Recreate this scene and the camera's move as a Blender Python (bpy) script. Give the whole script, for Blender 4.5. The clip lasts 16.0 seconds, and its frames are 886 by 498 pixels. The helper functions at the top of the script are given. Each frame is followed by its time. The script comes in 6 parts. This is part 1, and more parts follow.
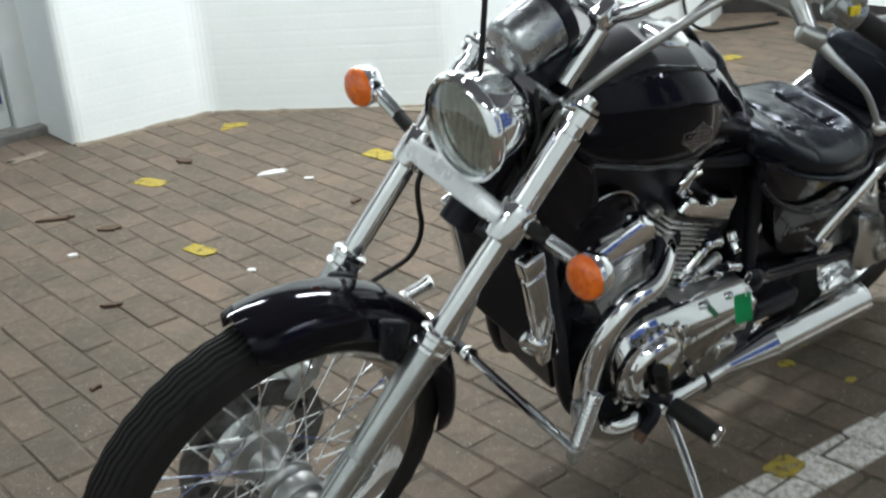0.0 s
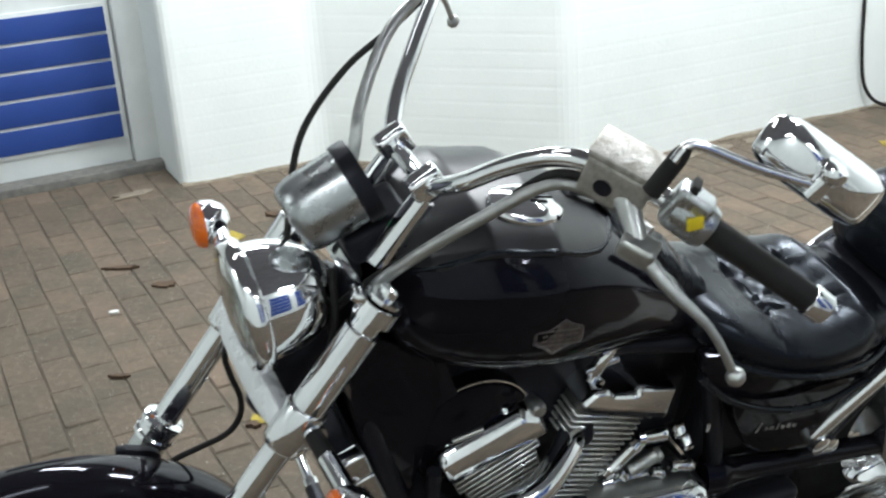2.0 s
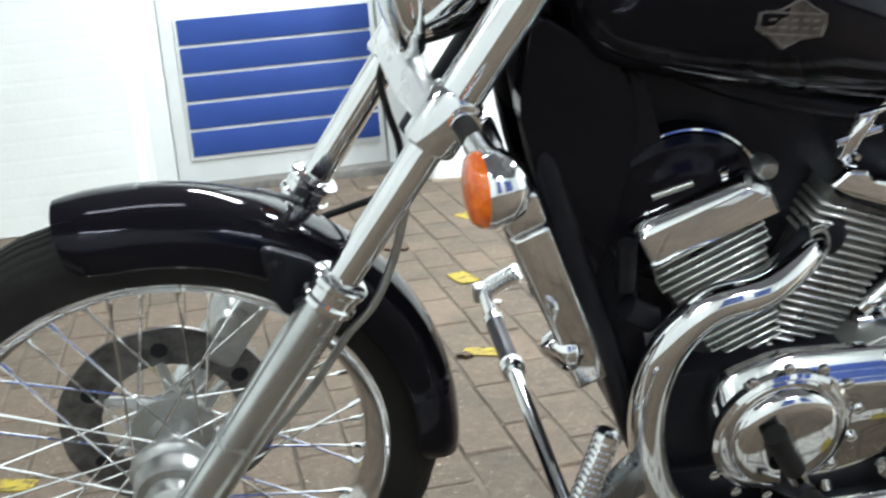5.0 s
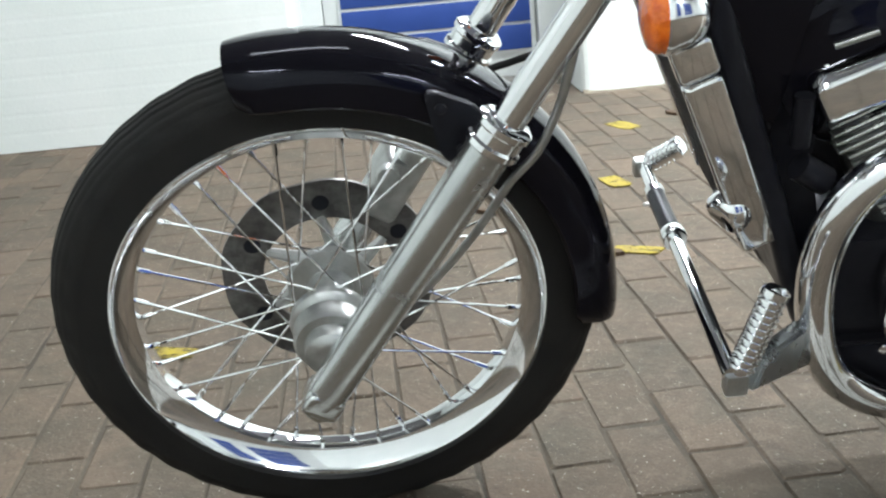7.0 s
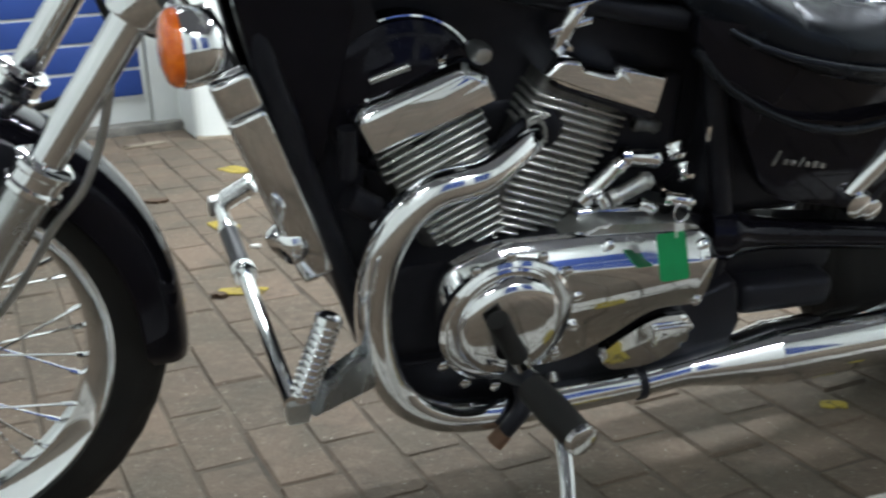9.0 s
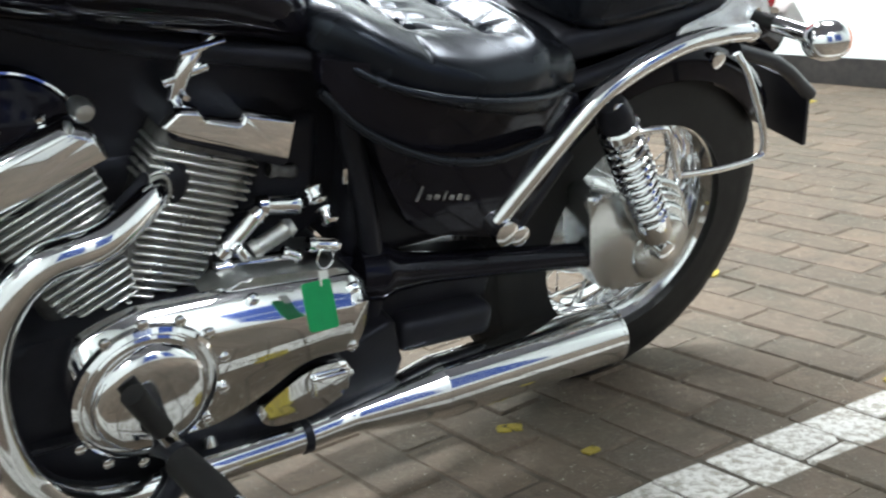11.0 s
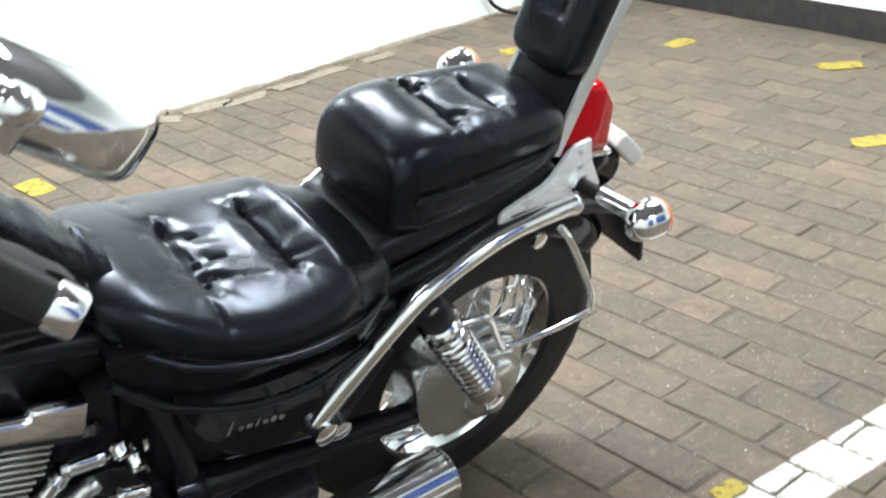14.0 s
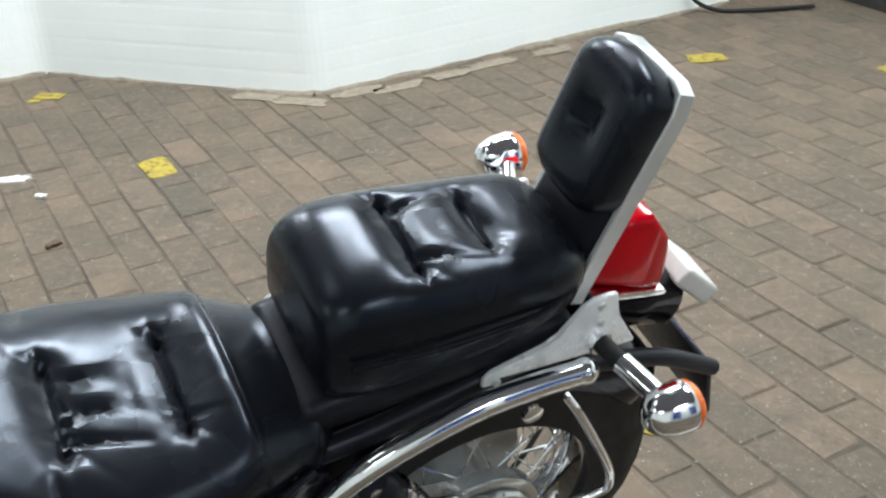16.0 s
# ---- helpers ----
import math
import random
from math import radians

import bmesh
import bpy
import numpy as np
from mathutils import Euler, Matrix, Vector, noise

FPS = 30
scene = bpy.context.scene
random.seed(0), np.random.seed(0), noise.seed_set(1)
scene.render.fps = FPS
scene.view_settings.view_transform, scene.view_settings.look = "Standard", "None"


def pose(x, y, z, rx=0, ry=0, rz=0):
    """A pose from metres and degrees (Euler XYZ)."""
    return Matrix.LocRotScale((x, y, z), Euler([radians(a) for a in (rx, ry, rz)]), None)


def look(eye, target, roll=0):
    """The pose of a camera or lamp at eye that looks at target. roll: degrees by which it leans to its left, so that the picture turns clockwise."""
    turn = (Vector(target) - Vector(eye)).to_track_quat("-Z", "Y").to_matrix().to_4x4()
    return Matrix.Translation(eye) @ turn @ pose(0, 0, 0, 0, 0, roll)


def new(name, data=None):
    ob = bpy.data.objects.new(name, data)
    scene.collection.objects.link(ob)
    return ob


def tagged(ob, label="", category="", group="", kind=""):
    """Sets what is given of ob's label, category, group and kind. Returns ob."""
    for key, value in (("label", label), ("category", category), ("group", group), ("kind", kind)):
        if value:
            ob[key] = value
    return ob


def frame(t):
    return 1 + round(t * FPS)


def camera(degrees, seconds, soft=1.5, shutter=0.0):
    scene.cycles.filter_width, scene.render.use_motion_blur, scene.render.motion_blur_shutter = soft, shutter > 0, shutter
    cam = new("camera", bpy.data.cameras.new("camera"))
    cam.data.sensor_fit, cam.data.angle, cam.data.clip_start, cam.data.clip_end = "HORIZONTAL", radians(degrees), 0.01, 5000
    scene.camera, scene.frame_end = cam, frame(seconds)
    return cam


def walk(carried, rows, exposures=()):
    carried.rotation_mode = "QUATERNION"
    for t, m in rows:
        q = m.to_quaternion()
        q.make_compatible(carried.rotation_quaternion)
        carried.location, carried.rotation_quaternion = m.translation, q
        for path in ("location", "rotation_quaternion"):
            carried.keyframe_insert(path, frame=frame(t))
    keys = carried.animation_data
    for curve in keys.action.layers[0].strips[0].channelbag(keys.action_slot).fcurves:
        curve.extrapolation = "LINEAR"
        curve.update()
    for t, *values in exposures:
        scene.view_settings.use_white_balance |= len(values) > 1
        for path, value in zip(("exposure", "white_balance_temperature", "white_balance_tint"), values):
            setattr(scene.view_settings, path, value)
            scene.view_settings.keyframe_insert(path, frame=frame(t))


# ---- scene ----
cam = camera(41.4, 16.0, soft=2.2, shutter=0.5)
PATH = [
    (0, (-0.017, -0.351, 1.486), (-0.109, 1.493, 0.716), -4.6),
    (0.5, (0.153, -0.192, 1.522), (-0.065, 1.651, 0.776), -5.1),
    (1, (0.272, -0.045, 1.538), (-0.026, 1.798, 0.822), -5.0),
    (1.5, (0.448, 0.067, 1.548), (0.02, 1.885, 0.833), -4.5),
    (2, (0.592, 0.162, 1.552), (0.08, 1.956, 0.831), -3.9),
    (2.5, (0.66, 0.33, 1.452), (0.039, 2.121, 0.816), -3.8),
    (3, (0.678, 0.416, 1.267), (-0.033, 2.212, 0.75), -3.5),
    (3.5, (0.69, 0.399, 1.099), (-0.093, 2.175, 0.616), -4.1),
    (4, (0.68, 0.375, 1.028), (-0.165, 2.127, 0.566), -4.5),
    (4.5, (0.641, 0.358, 0.994), (-0.257, 2.081, 0.517), -4.6),
    (5, (0.618, 0.337, 0.954), (-0.344, 2.021, 0.466), -4.9),
    (5.6, (0.602, 0.319, 0.919), (-0.453, 1.939, 0.402), -5.0),
    (6.25, (0.593, 0.308, 0.884), (-0.552, 1.862, 0.332), -5.0),
    (6.9, (0.594, 0.31, 0.857), (-0.57, 1.84, 0.282), -5.0),
    (7.5, (0.607, 0.32, 0.844), (-0.463, 1.908, 0.269), -5.1),
    (8, (0.63, 0.341, 0.837), (-0.302, 2.018, 0.272), -4.4),
    (8.5, (0.659, 0.354, 0.836), (-0.127, 2.107, 0.279), -3.9),
    (9, (0.692, 0.349, 0.834), (0.059, 2.169, 0.295), -3.3),
    (9.5, (0.716, 0.373, 0.845), (0.212, 2.231, 0.304), -3.1),
    (10, (0.734, 0.399, 0.842), (0.362, 2.292, 0.313), -3.0),
    (10.6, (0.761, 0.433, 0.837), (0.516, 2.36, 0.312), -3.9),
    (11.25, (0.803, 0.471, 0.874), (0.656, 2.394, 0.301), -5.0),
    (11.9, (0.847, 0.514, 0.951), (0.756, 2.412, 0.303), -6.0),
    (12.5, (0.878, 0.567, 1.053), (0.807, 2.432, 0.336), -6.9),
    (13, (0.895, 0.619, 1.193), (0.837, 2.446, 0.38), -6.8),
    (13.5, (0.888, 0.666, 1.289), (0.876, 2.473, 0.432), -5.5),
    (14, (0.963, 0.683, 1.374), (0.906, 2.489, 0.517), -4.6),
    (14.5, (1.091, 0.749, 1.443), (0.907, 2.542, 0.575), -4.4),
    (15, (1.154, 0.878, 1.448), (0.888, 2.653, 0.565), -4.6),
    (15.5, (1.195, 1.031, 1.45), (0.863, 2.775, 0.529), -4.4),
    (16, (1.262, 1.158, 1.444), (0.811, 2.872, 0.519), -3.4),
]
STOPS = [(0, -0.82), (1, -0.88), (2, -0.80), (2.5, -0.78), (3, -0.66), (3.5, -0.28), (4, -0.14), (5, -0.19), (7.5, -0.33), (8.5, -0.68), (9, -0.66), (9.5, -0.48), (10, -0.34), (12.5, -0.05), (14, -0.14), (14.5, -0.48), (15, -0.73), (16, -0.74)]
walk(cam, [(t, look(eye, target, roll)) for t, eye, target, roll in PATH], STOPS)

# ---- world and light ----
world = bpy.data.worlds.new("world")
world.use_nodes = True
world.node_tree.nodes["Background"].inputs[0].default_value = (0.55, 0.62, 0.75, 1)
world.node_tree.nodes["Background"].inputs[1].default_value = 0.02
scene.world = world
scene.view_settings.exposure = 0.0


def area_lamp(x, y, z, sx, sy, power, turn, colour=(0.935, 0.99, 1.03)):
    lamp = bpy.data.lights.new("tube_light", "AREA")
    lamp.shape, lamp.size, lamp.size_y, lamp.energy, lamp.color = "RECTANGLE", sx, sy, power, colour
    ob = new("tube_light", lamp)
    ob.matrix_world = pose(x, y, z, 0, 0, turn)
    return ob


# all out of view; the last three added to wash the south walls
LAMPS = [(-1.3, 4.0, 138, -10), (0.6, 4.1, 190, 38), (2.1, 3.8, 125, -44), (-0.9, 1.9, 9, 44), (0.4, -1.0, 34, 5), (-2.7, -0.2, 30, -47), (3.5, 0.2, 60, 48)]
for lx, ly, power, turn in LAMPS:
    area_lamp(lx, ly, 3.26, 1.2, 0.16, power, turn)

# ---- materials ----


def material(name, base, rough=0.5, metal=0.0, base2=None, scale=20.0, bump=0.0, bump_scale=200.0, rough2=None, coat=0.0, spec=0.5, detail=6.0):
    """A principled surface whose colour and gloss vary by two noises, with fine relief."""
    m = bpy.data.materials.new(name)
    m.use_nodes = True
    nt = m.node_tree
    p = nt.nodes["Principled BSDF"]
    p.inputs["Base Color"].default_value = (*base, 1)
    p.inputs["Roughness"].default_value = rough
    p.inputs["Metallic"].default_value = metal
    p.inputs["Coat Weight"].default_value = coat
    p.inputs["Coat Roughness"].default_value = 0.05
    p.inputs["Specular IOR Level"].default_value = spec
    geo = nt.nodes.new("ShaderNodeTexCoord")
    if base2 or rough2 is not None:
        n = nt.nodes.new("ShaderNodeTexNoise")
        n.inputs["Scale"].default_value, n.inputs["Detail"].default_value, n.inputs["Roughness"].default_value = scale, detail, 0.62
        nt.links.new(geo.outputs["Object"], n.inputs["Vector"])
        r = nt.nodes.new("ShaderNodeMapRange")
        r.inputs[1].default_value, r.inputs[2].default_value = 0.36, 0.66
        nt.links.new(n.outputs["Fac"], r.inputs[0])
        if base2:
            mx = nt.nodes.new("ShaderNodeMix")
            mx.data_type = "RGBA"
            mx.inputs[6].default_value, mx.inputs[7].default_value = (*base, 1), (*base2, 1)
            nt.links.new(r.outputs[0], mx.inputs[0])
            nt.links.new(mx.outputs[2], p.inputs["Base Color"])
        if rough2 is not None:
            r2 = nt.nodes.new("ShaderNodeMapRange")
            r2.inputs[3].default_value, r2.inputs[4].default_value = rough, rough2
            nt.links.new(r.outputs[0], r2.inputs[0])
            nt.links.new(r2.outputs[0], p.inputs["Roughness"])
    if bump:
        n2 = nt.nodes.new("ShaderNodeTexNoise")
        n2.inputs["Scale"].default_value, n2.inputs["Detail"].default_value = bump_scale, 5.0
        nt.links.new(geo.outputs["Object"], n2.inputs["Vector"])
        b = nt.nodes.new("ShaderNodeBump")
        b.inputs["Strength"].default_value, b.inputs["Distance"].default_value = bump, 0.004
        nt.links.new(n2.outputs["Fac"], b.inputs["Height"])
        nt.links.new(b.outputs["Normal"], p.inputs["Normal"])
    return m


CHROME = material("chrome", (0.93, 0.94, 0.95), 0.025, 1.0, base2=(0.86, 0.87, 0.885), scale=9, rough2=0.09, bump=0.02, bump_scale=25)
ALLOY = material("cast_alloy", (0.56, 0.57, 0.56), 0.3, 1.0, base2=(0.42, 0.43, 0.42), scale=30, rough2=0.45, bump=0.15, bump_scale=300)
DARKMETAL = material("dark_metal", (0.20, 0.20, 0.195), 0.45, 0.9, base2=(0.12, 0.12, 0.115), scale=40, rough2=0.7, bump=0.2, bump_scale=300)
FIN = material("fin_metal", (0.84, 0.84, 0.82), 0.22, 1.0, base2=(0.66, 0.66, 0.63), scale=25, rough2=0.5)
DISC = material("brake_disc_steel", (0.22, 0.215, 0.21), 0.34, 1.0, base2=(0.10, 0.097, 0.094), scale=40, rough2=0.5)
BRUSHED = material("brushed_grey_metal", (0.50, 0.52, 0.53), 0.24, 1.0, base2=(0.42, 0.44, 0.45), scale=30, rough2=0.32)
# near white and barely metallic: the bright reflection is put into the colour
YOKE = material("reflection_whitened_metal", (0.90, 0.92, 0.93), 0.24, 0.25, base2=(0.85, 0.87, 0.88), scale=20, rough2=0.34)
REST_METAL = material("satin_backrest_metal", (0.74, 0.77, 0.77), 0.28, 0.62, base2=(0.68, 0.71, 0.71), scale=20, rough2=0.32)
REFLECT = material("lamp_reflector", (0.88, 0.95, 0.91), 0.22, 0.35)
LEGPAINT = material("leg_alloy", (0.66, 0.68, 0.68), 0.18, 0.95, base2=(0.56, 0.58, 0.58), scale=14, rough2=0.28)
BLACK = material("black_gloss_paint", (0.0056, 0.0053, 0.0078), 0.035, 0.0, base2=(0.0072, 0.0068, 0.0095), scale=5, rough2=0.08, spec=0.22)
SATIN = material("black_satin_metal", (0.0105, 0.0105, 0.0135), 0.28, 0.0, base2=(0.015, 0.015, 0.018), scale=22, rough2=0.45, bump=0.06, spec=0.22)
RUBBER = material("rubber", (0.009, 0.009, 0.009), 0.55, 0.0, base2=(0.017, 0.016, 0.015), scale=18, rough2=0.75, bump=0.2, bump_scale=400, spec=0.3)
LEATHER = material("black_leather", (0.0068, 0.0076, 0.0100), 0.23, 0.0, base2=(0.0090, 0.0100, 0.0128), scale=9, rough2=0.29, bump=0.035, bump_scale=420, spec=0.30, detail=3.0)
ORANGE = material("amber_lens", (0.95, 0.20, 0.008), 0.15, 0.0, base2=(0.75, 0.11, 0.004), scale=85, bump=0.8, bump_scale=110, coat=0.6)
RED = material("red_lens", (0.55, 0.002, 0.010), 0.12, 0.0, base2=(0.46, 0.002, 0.008), scale=30, spec=0.25)
SCRIPT = material("faded_script", (0.30, 0.29, 0.27), 0.5, 0.2, base2=(0.02, 0.02, 0.02), scale=70)
BIB = material("satin_bib_leather", (0.009, 0.009, 0.011), 0.30, 0.0, base2=(0.013, 0.013, 0.016), scale=14, rough2=0.40, bump=0.05, bump_scale=500, spec=0.46)
BUTTON = material("yellow_plastic", (0.80, 0.62, 0.02), 0.4, 0.0, base2=(0.70, 0.52, 0.02), scale=60)
GREEN = material("green_card", (0.0, 0.32, 0.10), 0.5, 0.0, base2=(0.0, 0.26, 0.08), scale=20)
WHITEPLASTIC = material("white_plastic", (0.75, 0.75, 0.72), 0.35, 0.0, base2=(0.65, 0.65, 0.62), scale=20)
BADGE = material("badge_metal", (0.20, 0.18, 0.17), 0.35, 0.8, base2=(0.10, 0.09, 0.09), scale=80)
BADGEMARK = material("worn_badge_metal", (0.30, 0.28, 0.26), 0.4, 0.8, base2=(0.20, 0.19, 0.17), scale=80)
LEAFBROWN = material("brown_rubber", (0.16, 0.085, 0.05), 0.7, base2=(0.09, 0.05, 0.03), scale=40)
RUSTED = material("stained_alloy", (0.55, 0.54, 0.51), 0.42, 0.85, base2=(0.36, 0.34, 0.30), scale=60, rough2=0.65, bump=0.3, bump_scale=250)


def glass_material(name, tint, rough):
    m = bpy.data.materials.new(name)
    m.use_nodes = True
    p = m.node_tree.nodes["Principled BSDF"]
    p.inputs["Base Color"].default_value = (*tint, 1)
    p.inputs["Transmission Weight"].default_value = 1.0
    p.inputs["Roughness"].default_value = rough
    p.inputs["IOR"].default_value = 1.45
    return m


GLASS = glass_material("clear_glass", (0.93, 0.97, 0.96), 0.03)
MIRROR = material("mirror_silver", (0.82, 0.80, 0.78), 0.10, 1.0)
PAINTWALL = material("white_wall_paint", (0.855, 0.89, 0.87), 0.6, 0.0, base2=(0.80, 0.85, 0.825), scale=2.2, bump=0.14, bump_scale=60)
DOORPAINT = material("white_door_paint", (0.72, 0.75, 0.74), 0.4, 0.0, base2=(0.64, 0.67, 0.66), scale=4, bump=0.1, bump_scale=120)
BLUE = material("blue_panel_paint", (0.014, 0.052, 0.25), 0.55, 0.0, base2=(0.012, 0.046, 0.22), scale=6)
GREYSTONE = material("grey_threshold", (0.12, 0.12, 0.11), 0.8, 0.0, base2=(0.20, 0.19, 0.17), scale=25, bump=0.4, bump_scale=90)
# tar and dark glass; in the wall recess it paints in the shade
DARKGAP = material("bitumen_and_gap_shade", (0.015, 0.014, 0.013), 0.7, 0.0, base2=(0.035, 0.03, 0.027), scale=20, bump=0.3, bump_scale=80)
# tone set for bounce light and the sheen on upward faces
CEILING = material("unseen_ceiling", (0.22, 0.21, 0.23), 0.8, 0.0, base2=(0.17, 0.165, 0.18), scale=3)
SAND = material("joint_sand", (0.135, 0.110, 0.080), 0.9, 0.0, base2=(0.042, 0.035, 0.026), scale=3.5, bump=0.5, bump_scale=200)
LAMPSKIN = material("lamp_casing", (0.7, 0.7, 0.68), 0.5)


for dark, tint in ((LEATHER, (0.70, 0.82, 1.0, 1)), (BLACK, (0.82, 0.84, 1.0, 1)), (SATIN, (0.80, 0.84, 1.0, 1))):
    dark.node_tree.nodes["Principled BSDF"].inputs["Specular Tint"].default_value = tint


def worn_through(m, scale, low, high):
    """Leaves a coat of paint only in patches."""
    nt = m.node_tree
    geo = nt.nodes.new("ShaderNodeNewGeometry")
    n = nt.nodes.new("ShaderNodeTexNoise")
    n.inputs["Scale"].default_value, n.inputs["Detail"].default_value, n.inputs["Roughness"].default_value = scale, 7, 0.7
    nt.links.new(geo.outputs["Position"], n.inputs["Vector"])
    r = nt.nodes.new("ShaderNodeMapRange")
    r.inputs[1].default_value, r.inputs[2].default_value = low, high
    nt.links.new(n.outputs["Fac"], r.inputs[0])
    nt.links.new(r.outputs[0], nt.nodes["Principled BSDF"].inputs["Alpha"])


YELLOWMARK = material("worn_yellow_paint", (0.40, 0.31, 0.03), 0.8, 0.0, base2=(0.27, 0.205, 0.05), scale=25, bump=0.3)
worn_through(YELLOWMARK, 42, 0.30, 0.50)


def paver_material():
    """Brown concrete block: each block has its own tone, grime over many blocks, grit, and a worn painted line."""
    m = material("paver_block", (0.2, 0.15, 0.12), 0.85)
    nt = m.node_tree
    p = nt.nodes["Principled BSDF"]
    geo = nt.nodes.new("ShaderNodeNewGeometry")
    info = nt.nodes.new("ShaderNodeObjectInfo")
    both = nt.nodes.new("ShaderNodeMath")
    both.operation = "ADD"
    nt.links.new(geo.outputs["Random Per Island"], both.inputs[0])
    nt.links.new(info.outputs["Random"], both.inputs[1])
    frac = nt.nodes.new("ShaderNodeMath")
    frac.operation = "FRACT"
    nt.links.new(both.outputs[0], frac.inputs[0])
    ramp = nt.nodes.new("ShaderNodeValToRGB")
    ramp.color_ramp.elements[0].color = (0.105, 0.081, 0.057, 1)
    ramp.color_ramp.elements[1].color = (0.157, 0.113, 0.080, 1)
    for at, colour in ((0.45, (0.118, 0.088, 0.062, 1)), (0.8, (0.140, 0.103, 0.072, 1))):
        ramp.color_ramp.elements.new(at).color = colour
    nt.links.new(frac.outputs[0], ramp.inputs[0])

    def noise_node(scale, detail, lo, hi, rough=0.6):
        n = nt.nodes.new("ShaderNodeTexNoise")
        n.inputs["Scale"].default_value, n.inputs["Detail"].default_value, n.inputs["Roughness"].default_value = scale, detail, rough
        nt.links.new(geo.outputs["Position"], n.inputs["Vector"])
        r = nt.nodes.new("ShaderNodeMapRange")
        r.inputs[1].default_value, r.inputs[2].default_value = lo, hi
        nt.links.new(n.outputs["Fac"], r.inputs[0])
        return r

    def mix(kind, a, b, fac, amount=1.0):
        x = nt.nodes.new("ShaderNodeMix")
        x.data_type, x.blend_type = "RGBA", kind
        nt.links.new(a, x.inputs[6])
        if isinstance(b, tuple):
            x.inputs[7].default_value = b
        else:
            nt.links.new(b, x.inputs[7])
        k = nt.nodes.new("ShaderNodeMath")
        k.operation = "MULTIPLY"
        k.inputs[1].default_value = amount
        nt.links.new(fac, k.inputs[0])
        nt.links.new(k.outputs[0], x.inputs[0])
        return x.outputs[2]

    col = mix("MIX", ramp.outputs[0], (0.060, 0.051, 0.041, 1), noise_node(1.7, 4, 0.45, 0.75).outputs[0], 0.55)
    col = mix("MIX", col, (0.205, 0.159, 0.114, 1), noise_node(38, 6, 0.5, 0.72).outputs[0], 0.5)
    col = mix("MIX", col, (0.066, 0.062, 0.044, 1), noise_node(4.6, 7, 0.46, 0.66, 0.72).outputs[0], 0.62)
    col = mix("MIX", col, (0.040, 0.032, 0.026, 1), noise_node(13, 7, 0.54, 0.70, 0.75).outputs[0], 0.55)
    col = mix("MIX", col, (0.40, 0.34, 0.26, 1), noise_node(300, 3, 0.63, 0.72).outputs[0], 0.7)
    col = mix("MIX", col, (0.72, 0.69, 0.60, 1), noise_node(170, 2, 0.70, 0.735).outputs[0], 0.85)
    col = mix("MIX", col, (0.045, 0.037, 0.03, 1), noise_node(210, 4, 0.6, 0.72).outputs[0], 0.55)
    # worn white painted line: distance from the line that crosses the yard
    pos = nt.nodes.new("ShaderNodeVectorMath")
    pos.operation = "SUBTRACT"
    pos.inputs[1].default_value = LINE_AT
    nt.links.new(geo.outputs["Position"], pos.inputs[0])
    dot = nt.nodes.new("ShaderNodeVectorMath")
    dot.operation = "DOT_PRODUCT"
    dot.inputs[1].default_value = (-math.sin(radians(LINE_TURN)), math.cos(radians(LINE_TURN)), 0)
    nt.links.new(pos.outputs[0], dot.inputs[0])
    ab = nt.nodes.new("ShaderNodeMath")
    ab.operation = "ABSOLUTE"
    nt.links.new(dot.outputs["Value"], ab.inputs[0])
    edge = nt.nodes.new("ShaderNodeMapRange")
    edge.inputs[1].default_value, edge.inputs[2].default_value = LINE_WIDE / 2 + 0.003, LINE_WIDE / 2 - 0.003
    nt.links.new(ab.outputs[0], edge.inputs[0])
    wear = noise_node(60, 8, 0.42, 0.55, 0.75)
    wear2 = nt.nodes.new("ShaderNodeMath")
    wear2.operation = "MULTIPLY"
    nt.links.new(edge.outputs[0], wear2.inputs[0])
    nt.links.new(wear.outputs[0], wear2.inputs[1])
    col = mix("MIX", col, (0.58, 0.55, 0.48, 1), edge.outputs[0], 0.5)
    col = mix("MIX", col, (0.74, 0.73, 0.69, 1), wear2.outputs[0], 0.9)
    nt.links.new(col, p.inputs["Base Color"])
    n = nt.nodes.new("ShaderNodeTexNoise")
    n.inputs["Scale"].default_value, n.inputs["Detail"].default_value = 160, 7
    nt.links.new(geo.outputs["Position"], n.inputs["Vector"])
    b = nt.nodes.new("ShaderNodeBump")
    b.inputs["Strength"].default_value, b.inputs["Distance"].default_value = 0.5, 0.004
    nt.links.new(n.outputs["Fac"], b.inputs["Height"])
    nt.links.new(b.outputs["Normal"], p.inputs["Normal"])
    return m


LINE_AT, LINE_TURN, LINE_WIDE = (1.286, 2.289, 0), 35.3, 0.118
PAVER = paver_material()

# ---- mesh helpers ----


def part(name, bm, mat, parent=None, label="", smooth=True):
    """Links a bmesh as one mesh object, under a thing or a part of it."""
    bmesh.ops.recalc_face_normals(bm, faces=bm.faces[:])
    me = bpy.data.meshes.new(name)
    bm.to_mesh(me)
    bm.free()
    me.materials.append(mat)
    if smooth:
        for f in me.polygons:
            f.use_smooth = True
        me.set_sharp_from_angle(angle=radians(40))
    ob = new(name, me)
    if parent:
        ob.parent = parent
    if label:
        tagged(ob, label)
    return ob


